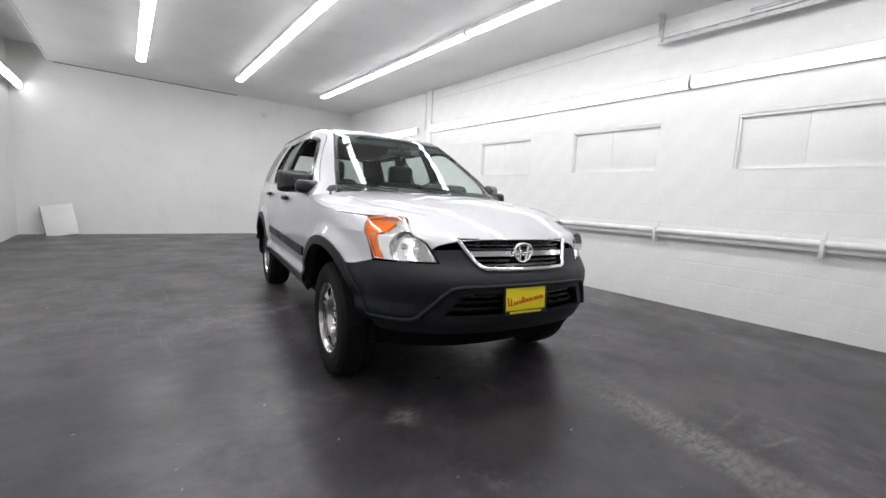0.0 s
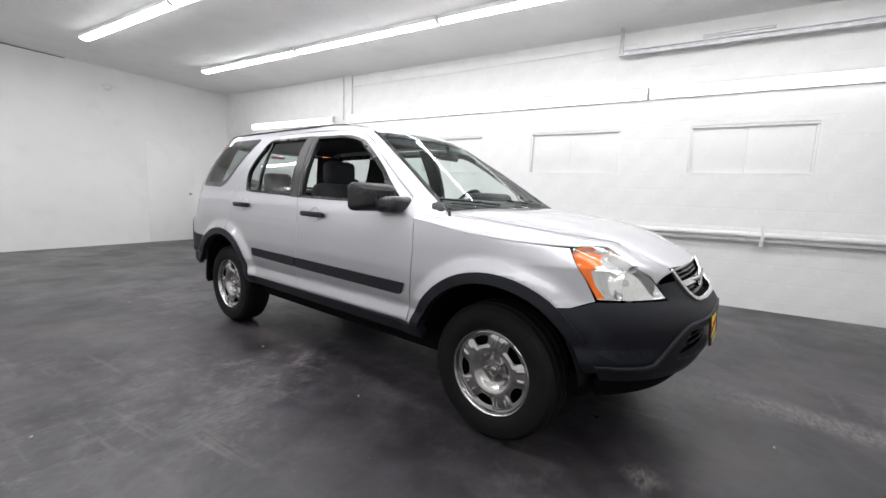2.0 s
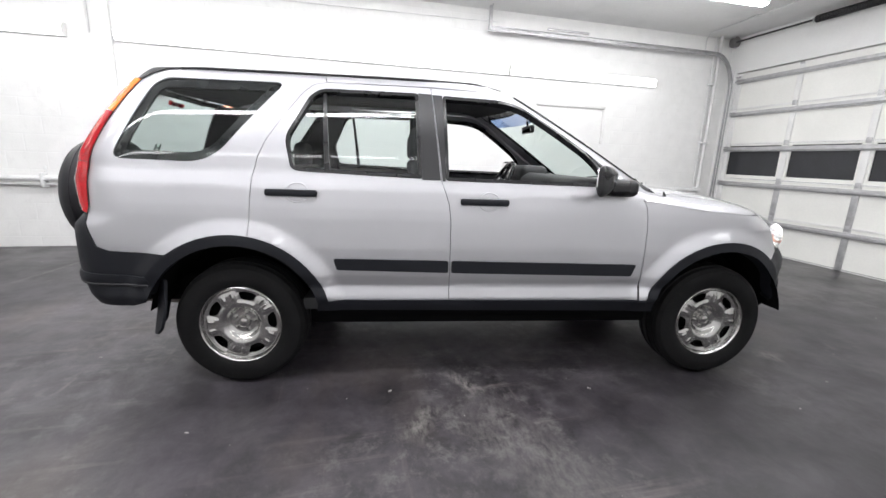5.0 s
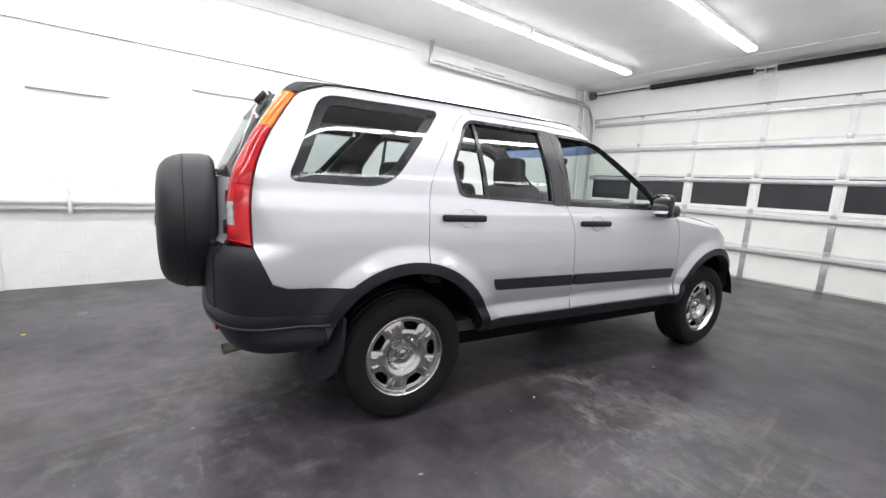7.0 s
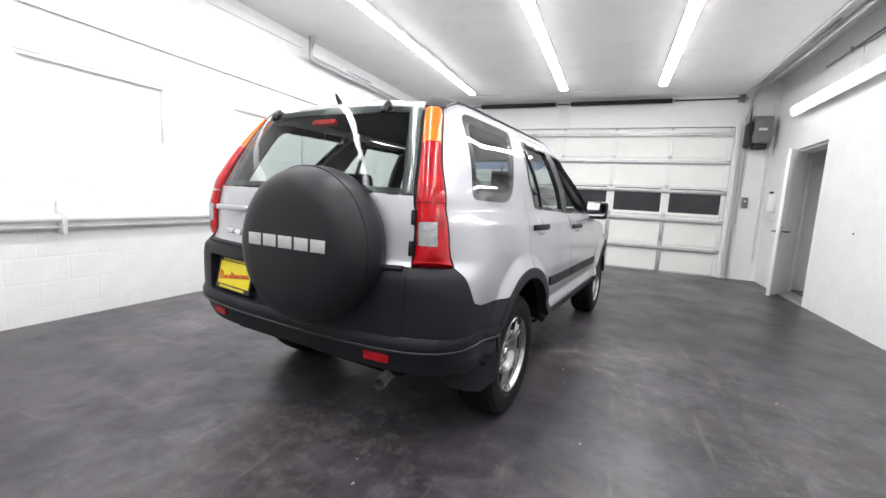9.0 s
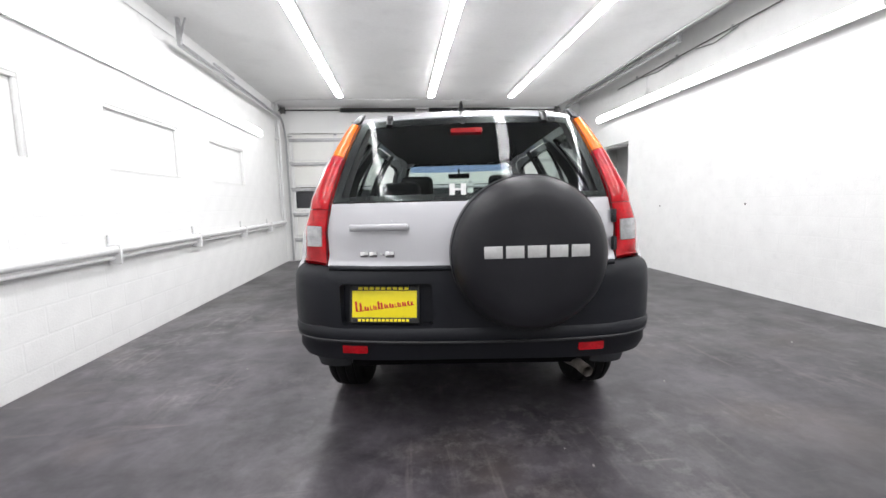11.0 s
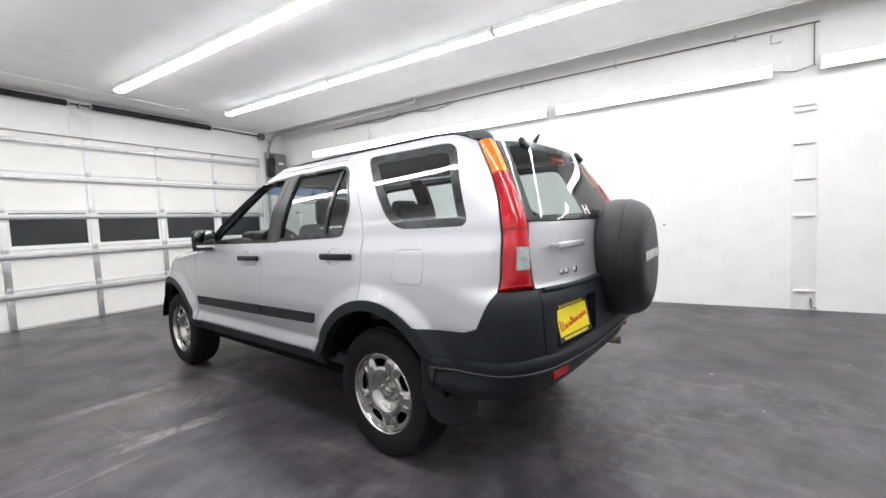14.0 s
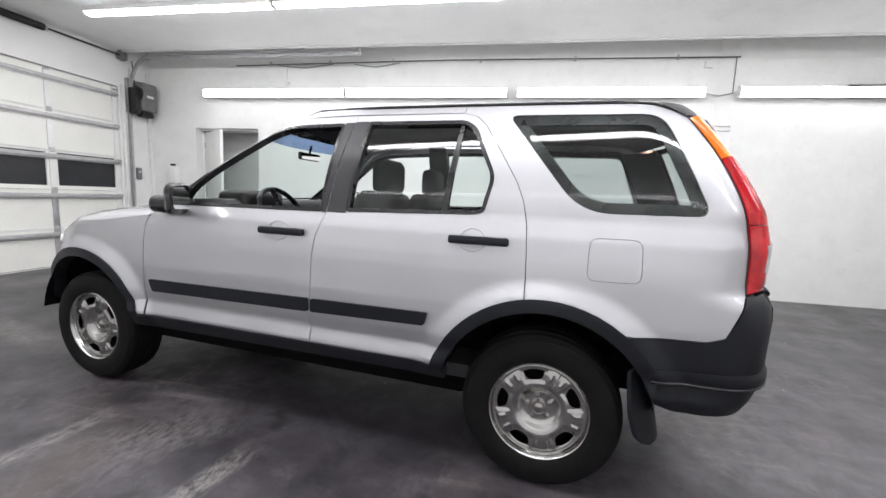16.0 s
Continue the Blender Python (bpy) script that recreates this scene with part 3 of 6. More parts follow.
def car_side(sign):
    side = "left" if sign > 0 else "right"
    # front wing, from the headlamp to the door
    wing = [(-0.806, 1.022), (-1.15, 0.976), (-1.42, 0.956), (-1.605, 0.944), (-1.690, 0.83), (-1.737, 0.738), (-1.66, 0.708)] + FRONT_ARC + \
        [(-0.822, 0.478)] + [(y - 0.003, z) for y, z in FRONT_EDGE[1:4]]
    panel("front_wing", LOWER, flank(inset(wing, 0.0006)), PAINT, sign=sign, grid=0.015)
    # doors
    door = FRONT_EDGE + DOOR_TOP + [(y - 0.001, z) for y, z in MID_EDGE]
    front_door = panel("front_door", UPPER, flank(inset(dense(door, 0.06), 0.0006), UPPER), PAINT, holes=[flank(FRONT_OPENING, UPPER)], sign=sign, grid=0.04)
    rear = [(y + 0.0012, z) for y, z in reversed(MID_EDGE)] + REAR_EDGE + arc(AXLE_R, HUB_Z, ARCH, 100.5, 161) + [(0.855, 0.480)]
    rear_door = panel("rear_door", UPPER, flank(inset(rear, 0.0006), UPPER), PAINT, holes=[flank(REAR_OPENING, UPPER)], sign=sign, grid=0.018)
    for d, opening in ((front_door, FRONT_OPENING), (rear_door, REAR_OPENING)):
        panel("window_trim", UPPER, flank(opening, UPPER), BLACK_TRIM, holes=[flank(inset(opening, 0.017), UPPER)], off=0.003, sign=sign, parent=d, thick=0.03)
    pillar_front = [(0.337, 1.530), (0.285, 1.528), (0.268, 1.094), (0.284, 1.094)]
    pillar_rear = [(0.343, 1.532), (0.412, 1.535), (0.389, 1.098), (0.294, 1.098)]
    panel("pillar_cover", UPPER, flank(pillar_front, UPPER), PILLAR, off=0.004, sign=sign, parent=front_door, thick=0.006)
    panel("pillar_cover", UPPER, flank(pillar_rear, UPPER), PILLAR, off=0.004, sign=sign, parent=rear_door, thick=0.006)
    pane = panel("rear_door_glass", UPPER, flank(inset(REAR_OPENING, 0.008), UPPER), GLASS, off=-0.012, sign=sign, thick=0, parent=rear_door, grid=0.03)
    pane.visible_shadow = False
    bar = [(0.878, 1.53), (0.896, 1.53), (0.872, 1.112), (0.845, 1.112)]
    panel("glass_divider", UPPER, flank(bar, UPPER), BLACK_TRIM, off=-0.004, sign=sign, parent=rear_door, thick=0.02)
    sail = fillet([(-0.70, 1.098), (-0.49, 1.268), (-0.565, 1.19), (-0.60, 1.086)], 0.01)
    panel("mirror_base", UPPER, flank(sail, UPPER), BLACK_TRIM, off=0.006, sign=sign, parent=front_door, thick=0.01)
    # rub strips
    for d, strip in ((front_door, [(-0.782, 0.680), (0.230, 0.692), (0.230, 0.628), (-0.758, 0.616)]),
                     (rear_door, [(0.246, 0.692), (0.828, 0.698), (0.812, 0.640), (0.246, 0.629)])):
        panel("rub_strip", LOWER, flank(fillet(strip, 0.012)), PLASTIC, off=0.012, sign=sign, parent=d, thick=0.014)
    # handles with their dished cups
    for d, y0, y1, z in ((front_door, -0.058, 0.193, 0.997), (rear_door, 0.900, 1.150, 1.020)):
        ym = (y0 + y1) / 2 - 0.026
        cup = [(ym + 0.055 * math.cos(a), z + 0.046 * math.sin(a)) for a in np.linspace(0, 2 * math.pi, 24, endpoint=False)]
        panel("handle_cup", UPPER, flank(cup, UPPER), PAINT, off=0.002, sign=sign, parent=d, thick=0.004, grid=0.02)
        ring = [on_skin(UPPER, a, b, 0.0022, sign) for a, b in cup]
        tube("cup_edge", ring, 0.0028, PAINT, d, sides=6, closed=True)
        bm = bmesh.new()
        w = UPPER.point(ym, z)[0]
        add_box(bm, (w + 0.012, y0, z - 0.017), (w + 0.036, y1, z + 0.017), 0.010)
        for v in bm.verts:
            v.co.x = (v.co.x - 0.010 * ((v.co.y - ym) / 0.12) ** 2) * sign
        bmesh.ops.recalc_face_normals(bm, faces=bm.faces)
        part("door_handle", bm, PLASTIC, d, "black pull handle")
        for y in (y0 + 0.02, y1 - 0.02):
            bm = bmesh.new()
            add_box(bm, (min(sign * (w - 0.004), sign * (w + 0.02)), y - 0.015, z - 0.012), (max(sign * (w - 0.004), sign * (w + 0.02)), y + 0.015, z + 0.012), 0.003)
            part("handle_foot", bm, PLASTIC, d)
    # rear quarter
    quarter = [(y + 0.0022, z) for y, z in reversed(REAR_EDGE)] + [(0.889, 1.602), (1.66, 1.602), (1.715, 1.584)] + LAMP_SIDE + \
        [(1.923, 0.743), (1.868, 0.724), (1.627, 0.713)] + REAR_ARC[:-1]
    q = panel("quarter_panel", UPPER, flank(inset(quarter, 0.0006), UPPER), PAINT, holes=[flank(QUARTER, UPPER)] + ([flank(FLAP, UPPER, 0.02)] if sign > 0 else []), sign=sign, grid=0.016)
    panel("window_border", UPPER, flank(QUARTER, UPPER), BLACK_TRIM, holes=[flank(inset(QUARTER, 0.043), UPPER)], off=-0.006, sign=sign, parent=q, thick=0.01)
    pane = panel("quarter_glass", UPPER, flank(inset(QUARTER, 0.002), UPPER), DARK_GLASS, off=0.0, sign=sign, thick=0, parent=q, grid=0.03)
    pane.visible_shadow = False
    if sign > 0:
        panel("flap_pocket", UPPER, flank(inset(FLAP, -0.01), UPPER, 0.02), CASE_GREY, off=-0.014, sign=sign, parent=q, thick=0.0, grid=0.03)
        panel("fuel_flap", UPPER, flank(inset(FLAP, 0.0022), UPPER, 0.02), PAINT, off=0.0, sign=sign, parent=q, thick=0.01, grid=0.03)
    # windscreen pillar and cant rail in one
    screen_edge = [(0.50, 1.556), (0.52, 1.50), (0.60, 1.30), (0.675, 1.10), (0.70, 1.03)]
    low = [(-0.80, 1.03), (-0.719, 1.139)] + [(y - 0.0013, z + 0.0013) for y, z in DOOR_TOP] + [(0.345, 1.575), (0.88, 1.573), (0.884, 1.602), (0.02, 1.602)]
    poly = [(UPPER.at_y(y, z), z) for y, z in run_of(low)] + [(UPPER.at_x(x, z, False), z) for x, z in screen_edge]
    pillar = panel("roof_pillar", UPPER, dense(poly, 0.05), PAINT, sign=sign)
    corner = [(UPPER.at_y(y, z), z) for y, z in run_of([(-0.13, 1.530), (0.06, 1.607)])] + [(UPPER.at_x(x, z, False), z) for x, z in ((0.42, 1.597), (0.42, 1.560), (0.52, 1.505))]
    panel("pillar_top", UPPER, dense(corner, 0.04), PAINT, off=-0.004, sign=sign, parent=pillar)
    tube("screen_seal", [on_skin(UPPER, UPPER.at_x(x - 0.006, z, False), z, 0.002, sign) for x, z in run_of(screen_edge, 0.06)], 0.006, BLACK_TRIM, pillar, sides=6)
    # lamp cluster at the tail corner
    side_u = [(UPPER.at_y(y + 0.004, z), z) for y, z in LAMP_SIDE]
    back_u = [(UPPER.at_x(x + 0.004, z, True), z) for x, z in LAMP_BACK]

    def lamp_slice(z0, z1):
        def cut(line, z):
            zs = [-p[1] for p in line]
            return (float(np.interp(-z, zs, [p[0] for p in line])), z)
        left = [cut(side_u, z) for z in np.linspace(z0, z1, 10)]
        right = [cut(back_u, z) for z in np.linspace(z1, z0, 10)]
        return dense(left + right, 0.016)
    swell = table([(0.88, 0.014), (0.93, 0.027), (1.05, 0.036), (1.17, 0.032), (1.35, 0.023), (1.55, 0.012)])

    def bulge(u, z, proud):
        a, b = (float(np.interp(-z, [-p[1] for p in line], [p[0] for p in line])) for line in (side_u, back_u))
        k = min(1.0, max(0.0, (u - a) / (b - a)))
        return proud + swell(z) * math.sin(math.pi * k) ** 0.6
    tail = panel("tail_lamp", UPPER, lamp_slice(1.135, 1.372), LENS_RED, "red tail lamp lens", off=lambda u, z: bulge(u, z, 0.005), sign=sign, thick=0.03, grid=0.014)
    panel("amber_lens", UPPER, lamp_slice(1.376, 1.540), LENS_AMBER, "amber turn lens", off=lambda u, z: bulge(u, z, 0.004), sign=sign, parent=tail, thick=0.03, grid=0.014)
    hole = [(UPPER.at_x(x, z, True), z) for x, z in dense([(0.724, 0.968), (0.660, 0.968), (0.655, 1.058), (0.716, 1.058)], 0.02)]
    panel("lower_lens", UPPER, lamp_slice(0.890, 1.132), LENS_RED, "red stop lens", holes=[hole], off=lambda u, z: bulge(u, z, 0.007), sign=sign, parent=tail, thick=0.03, grid=0.014)
    panel("reverse_lens", UPPER, inset(hole, 0.002), LENS_CLEAR, "clear reversing lens", off=lambda u, z: bulge(u, z, 0.009), sign=sign, parent=tail, thick=0.02, grid=0.014)
    for run, skin_at in ((LAMP_SIDE, UPPER.at_y), (LAMP_BACK, lambda a, z: UPPER.at_x(a, z, True))):
        tube("lamp_seal", [on_skin(UPPER, skin_at(a, z), z, 0.002, sign) for a, z in run], 0.0020, SHADOW_GAP, tail, sides=6)
    cap = [(UPPER.at_y(y, z), z) for y, z in ((1.655, 1.602), (1.70, 1.586), (1.735, 1.572), (1.764, 1.560), (1.786, 1.549))] + \
        [(UPPER.at_x(x, z, True), z) for x, z in ((0.518, 1.552), (0.508, 1.580), (0.505, 1.604))]
    panel("lamp_cap", UPPER, dense(cap, 0.03), PLASTIC, "black cap over the lamp cluster", off=0.006, sign=sign, thick=0.012, grid=0.02)
    # black wheel arch lips, sill and rear cladding
    ring = arc(AXLE_F, HUB_Z, 0.478, 166, 16, 22) + arc(AXLE_F, HUB_Z, 0.428, 12, 166, 22)
    panel("arch_lip", LOWER, flank(ring), PLASTIC, off=0.008, sign=sign, thick=0.06, grid=0.03)
    ring = arc(AXLE_R, HUB_Z, 0.480, 162, 30, 22) + arc(AXLE_R, HUB_Z, 0.428, 20, 166, 22)
    panel("arch_lip", LOWER, flank(ring), PLASTIC, off=0.008, sign=sign, thick=0.06, grid=0.03)
    sill = [(-0.90, 0.475), (0.90, 0.482), (0.915, 0.425), (-0.915, 0.412)]
    panel("sill", LOWER, flank(sill), PLASTIC, off=0.008, sign=sign, thick=0.05)
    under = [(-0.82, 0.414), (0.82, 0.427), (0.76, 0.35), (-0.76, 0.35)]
    panel("sill_underside", LOWER, flank(under), SHADED_LINER, off=-0.05, sign=sign, thick=0.05)
    corner = [(UPPER.at_y(y, z), z) for y, z in run_of([(1.655, 0.585), (1.60, 0.655), (1.565, 0.706), (1.627, 0.711), (1.868, 0.722), (1.925, 0.741), (1.990, 0.884)], 0.03)] + \
        [(UPPER.at_x(0.610, 0.877, True), 0.877), (UPPER.at_x(0.610, 0.56, True), 0.56), (UPPER.at_y(1.70, 0.56), 0.56)]
    panel("rear_corner_cladding", UPPER, dense(corner, 0.05), PLASTIC, off=0.003, sign=sign, thick=0.02)
    # inner faces
    lining = [(-0.80, 0.42), (-0.80, 1.05), (1.92, 1.12), (1.92, 0.75), (1.66, 0.72), (1.55, 0.80), (1.31, 0.84), (1.07, 0.80), (0.90, 0.70), (0.84, 0.42)]
    panel("door_lining", LOWER, flank(lining), DASH, off=-0.035, sign=sign, thick=0.0)
    for strip in ([(0.27, 1.08), (0.28, 1.58), (0.42, 1.58), (0.40, 1.08)],
                  [(1.02, 1.10), (1.05, 1.30), (0.93, 1.56), (1.07, 1.56), (1.22, 1.40), (1.40, 1.12)],
                  [(1.84, 1.15), (1.68, 1.545), (1.80, 1.545), (1.95, 1.15)]):
        panel("pillar_lining", UPPER, flank(strip, UPPER), HEADLINER, off=-0.03, sign=sign, thick=0.0)
    back = [(UPPER.at_y(y, z), z) for y, z in ((1.90, 0.86), (1.84, 1.15), (1.69, 1.55))] + [(UPPER.at_x(x, z, True), z) for x, z in ((0.455, 1.55), (0.51, 1.37), (0.56, 1.17), (0.58, 0.86))]
    panel("corner_lining", UPPER, dense(back, 0.05), HEADLINER, off=-0.032, sign=sign, thick=0.0)
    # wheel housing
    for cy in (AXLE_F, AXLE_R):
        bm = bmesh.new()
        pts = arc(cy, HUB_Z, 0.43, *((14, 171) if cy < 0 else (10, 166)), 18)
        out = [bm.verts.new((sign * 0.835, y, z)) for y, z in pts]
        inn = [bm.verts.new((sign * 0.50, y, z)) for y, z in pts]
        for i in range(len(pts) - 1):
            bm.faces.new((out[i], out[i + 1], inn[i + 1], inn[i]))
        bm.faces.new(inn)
        part("wheel_housing", bm, SHADED_LINER, car)
    # mud flap: a tapered sheet raked back behind the rear wheel
    flap = fillet([(0.62, 0.57), (0.862, 0.585), (0.872, 0.42), (0.864, 0.325), (0.825, 0.278), (0.64, 0.288)], 0.02)

    def hang(x, z, d):
        return (x * sign, 1.728 + 0.055 * ((0.585 - z) / 0.32) ** 1.3 - 0.10 * max(0.0, (x - 0.70) / 0.17) ** 2 + d, z)
    sheet("mud_flap", dense(flap, 0.04), [], hang, PLASTIC, car, "", 0.03, 0.014, sign > 0)
    box("corner_filler", (min(sign * 0.52, sign * 0.80), 1.72, 0.46), (max(sign * 0.52, sign * 0.80), 1.96, 0.60), SHADED_LINER, car, "", 0.02)
    # door mirror
    bm = bmesh.new()
    add_box(bm, (0.768, -0.605, 1.045), (0.990, -0.535, 1.205), 0.034, segments=5)
    for v in bm.verts:
        if v.co.y < -0.56:
            k = (-0.56 - v.co.y) / 0.05
            v.co.z += (1.125 - v.co.z) * 0.30 * k
            v.co.x += (0.87 - v.co.x) * 0.22 * k
            v.co.y -= 0.045 * k * max(0.0, 1 - (v.co.x - 0.77) / 0.21)
        v.co.y += 0.55 * (v.co.x - 0.83)
        v.co.x *= sign
    bmesh.ops.recalc_face_normals(bm, faces=bm.faces)
    mirror = part("door_mirror", bm, BLACK_TRIM, car, "black door mirror housing", 60)
    glass = fillet([(0.795, 1.068), (0.972, 1.076), (0.972, 1.186), (0.795, 1.194)], 0.03)
    sheet("mirror_glass", glass, [], lambda a, b, d: (a * sign, -0.5315 + 0.55 * (a - 0.83) + d, b), MIRROR, mirror, "silvered mirror glass", 0, 0.006, sign > 0)
    bm = bmesh.new()
    add_box(bm, (0.735, -0.735, 1.045), (0.90, -0.560, 1.135), 0.036, segments=4)
    for v in bm.verts:
        v.co.x *= sign
    bmesh.ops.recalc_face_normals(bm, faces=bm.faces)
    part("mirror_arm", bm, BLACK_TRIM, mirror)
    # headlamp: clear cover over a bright bowl, with an amber corner
    lens = [(-1.608, 0.943), (-1.65, 0.955), (-1.712, 0.946)] + [nose_point(x, z) for x, z in LENS_TOP] + [(-1.86, 0.742), (-1.742, 0.742), (-1.692, 0.825)]
    lens = [(LOWER.at_y(y, z), z) for y, z in dense(lens, 0.03)]
    lamp = panel("headlamp", LOWER, inset(lens, 0.003), LAMP_BOWL, "bright headlamp bowl under a clear cover", off=-0.030, sign=sign, thick=-0.029, grid=0.025)
    cover = panel("lamp_cover", LOWER, inset(lens, 0.002), COVER, "clear cover", off=0.004, sign=sign, parent=lamp, thick=0.0, grid=0.03)
    cover.visible_shadow = False
    amber = [(-1.615, 0.934), (-1.65, 0.945), (-1.712, 0.934), (-1.735, 0.90), (-1.71, 0.862), (-1.735, 0.80), (-1.775, 0.750), (-1.744, 0.748), (-1.70, 0.825)]
    panel("amber_reflector", LOWER, [(LOWER.at_y(y, z), z) for y, z in dense(amber, 0.03)], LENS_AMBER, "amber side reflector", off=-0.020, sign=sign, parent=lamp, thick=0.01, grid=0.03)
    c = on_skin(LOWER, LOWER.at_y(-1.845, 0.81), 0.81, -0.012, sign)
    n = LOWER.normal(LOWER.at_y(-1.845, 0.81), 0.81)
    aim = Vector((n[0] * 0.5 * sign, n[1] - 0.5, 0)).normalized()
    m = Matrix.Translation(c) @ aim.to_track_quat("X", "Z").to_matrix().to_4x4()
    bowl = lathe("reflector_bowl", [(0.004, 0.080), (-0.002, 0.074), (-0.03, 0.060), (-0.055, 0.035), (-0.062, 0.018), (-0.02, 0.016), (-0.014, 0.012), (-0.012, 0.0)], LAMP_BOWL, lamp, steps=28)
    bowl.data.transform(m)
    # fog lamp recess
    fog = fillet([(0.735, 0.535), (0.575, 0.545), (0.585, 0.492), (0.68, 0.480)], 0.012)
    recess = panel("fog_recess", LOWER, [(LOWER.at_x(x, z, False), z) for x, z in dense(fog, 0.03)], PLASTIC, off=0.003, sign=sign, thick=0.004, grid=0.03)
    for k in range(3):
        x = 0.60 + 0.03 * k
        slot = [(x, 0.498), (x + 0.014, 0.498), (x + 0.020, 0.532), (x + 0.006, 0.532)]
        panel("slat", LOWER, [(LOWER.at_x(a, z, False), z) for a, z in slot], PLASTIC, off=0.007, sign=sign, parent=recess, thick=0.006, grid=0)
    # small reflector in the rear bumper
    refl = fillet([(0.585, 0.488), (0.47, 0.488), (0.47, 0.528), (0.585, 0.528)], 0.006)
    panel("bumper_reflector", LOWER, [(LOWER.at_x(x, z, True), z) for x, z in dense(refl, 0.03)], LENS_RED, "red bumper reflector", off=-0.002, sign=sign, thick=0.03, grid=0.03)
    # roof edge strip in black
    line = [on_skin(UPPER, UPPER.at_y(y, z), z, 0.003, sign) for y, z in
            [(-0.06, 1.590), (0.1, 1.604), (0.4, 1.608), (0.8, 1.609), (1.2, 1.608), (1.5, 1.606), (1.66, 1.598), (1.735, 1.572), (1.785, 1.545)]]
    tube("roof_strip", line, [0.002, 0.005, 0.007, 0.007, 0.007, 0.007, 0.007, 0.006, 0.004], BLACK_TRIM, car, sides=8)


for s in (1, -1):
    car_side(s)


def both(skin, half, tail):
    return half + [(skin.far(u, z, tail), z) for u, z in reversed(half)]


def wrap(skin, pts, tail, step=0.05):
    """Outline over both sides from its half: ('x', x, z) on nose or tail, ('y', y, z) on the flank."""
    half = [((skin.at_x(a, z, tail) if k == "x" else skin.at_y(a, z)), z) for k, a, z in pts]
    return dense(both(skin, half, tail), step)


def car_nose():
    # bonnet: crowned sheet between the two wings
    mid = [(-1.05, 1.088), (-1.27, 1.072), (-1.48, 1.040), (-1.62, 1.008), (-1.74, 0.970), (-1.84, 0.932), (-1.93, 0.888), (-1.976, 0.862)]
    edge = [(-0.806, 1.026), (-1.15, 0.980), (-1.42, 0.960), (-1.605, 0.952), (-1.712, 0.949), nose_point(0.546, 0.918), nose_point(0.512, 0.846), nose_point(0.490, 0.808)]
    k = np.linspace(0, 1, len(mid))

    def bonnet(q, v, d):
        yc, zc = (float(np.interp(v, k, [m[i] for m in mid])) for i in (0, 1))
        ye, ze = (float(np.interp(v, k, [m[i] for m in edge])) for i in (0, 1))
        w = LOWER.point(LOWER.at_y(ye, ze), ze)[0]
        a = abs(q)
        z = ze + (zc - ze) * max(0.0, 1 - a ** 3.2) ** 0.62
        return (w * q, yc + (ye - yc) * a ** 2.2, z + d)
    sheet("bonnet", dense([(-1, 0), (1, 0), (1, 1), (-1, 1)], 0.04), [], lambda a, b, d: bonnet(a, b, d), PAINT, car, "", 0.05, 0.005, True)
    for s in (1, -1):
        pts = [Vector(bonnet(0.83 * s, v, 0.0015)) for v in np.linspace(0.0, 0.62, 16)]
        tube("bonnet_gap", pts, 0.0009, CASE_GREY, car, sides=6)
    # bumper with its air opening
    half = [("x", 0.0, 0.395), ("x", 0.30, 0.395), ("x", 0.60, 0.392)] + [("y", y, z) for y, z in arc(AXLE_F, HUB_Z, ARCH, 172.5, 128, 8)] + \
        [("y", -1.66, 0.704), ("y", -1.737, 0.733), ("y", -1.86, 0.737), ("x", 0.465, 0.738), ("x", 0.488, 0.80), ("x", 0.385, 0.806), ("x", 0.334, 0.806), ("x", 0.268, 0.712), ("x", 0.0, 0.712)]
    hole = [("x", 0.0, 0.488), ("x", 0.465, 0.488), ("x", 0.385, 0.602), ("x", 0.0, 0.606)]
    bumper = panel("front_bumper", LOWER, wrap(LOWER, half, False), PLASTIC, "charcoal plastic bumper", holes=[wrap(LOWER, hole, False)], thick=0.03)
    back = [("x", 0.0, 0.47), ("x", 0.48, 0.47), ("x", 0.40, 0.62), ("x", 0.0, 0.62)]
    panel("air_opening", LOWER, wrap(LOWER, back, False), SHADED_LINER, off=-0.07, thick=-0.07, parent=bumper)
    for z in (0.52, 0.555, 0.585):
        bar = [("x", 0.0, z - 0.006), ("x", 0.44, z - 0.006), ("x", 0.435, z + 0.006), ("x", 0.0, z + 0.006)]
        panel("slat", LOWER, wrap(LOWER, bar, False), BLACK_TRIM, off=-0.03, thick=0.02, parent=bumper, grid=0.05)
    for s in (1, -1):
        line = [on_skin(LOWER, LOWER.at_y(y, z), z, 0.002, s) for y, z in ((-1.735, 0.49), (-1.765, 0.468), (-1.83, 0.462))] + \
               [on_skin(LOWER, LOWER.at_x(x, z, False), z, 0.004, s) for x, z in ((0.66, 0.462), (0.60, 0.464), (0.57, 0.475), (0.52, 0.535), (0.46, 0.605), (0.43, 0.628), (0.38, 0.637), (0.25, 0.64), (0.0, 0.641))]
        tube("bumper_ridge", line, [0.004, 0.007, 0.009, 0.011, 0.012, 0.013, 0.013, 0.013, 0.012, 0.011, 0.010, 0.010], PLASTIC, bumper, sides=8)
    lip = [("x", 0.0, 0.315), ("x", 0.55, 0.300), ("y", -1.745, 0.296), ("y", -1.765, 0.40), ("x", 0.60, 0.398), ("x", 0.0, 0.40)]
    # valance darker than the bumper: shade below the ridge is in its colour
    panel("bumper_lip", LOWER, wrap(LOWER, lip, False), SHADED_LINER, "lower valance in near-black, the shade under the bumper put into its colour", off=-0.010, thick=0.03, parent=bumper)
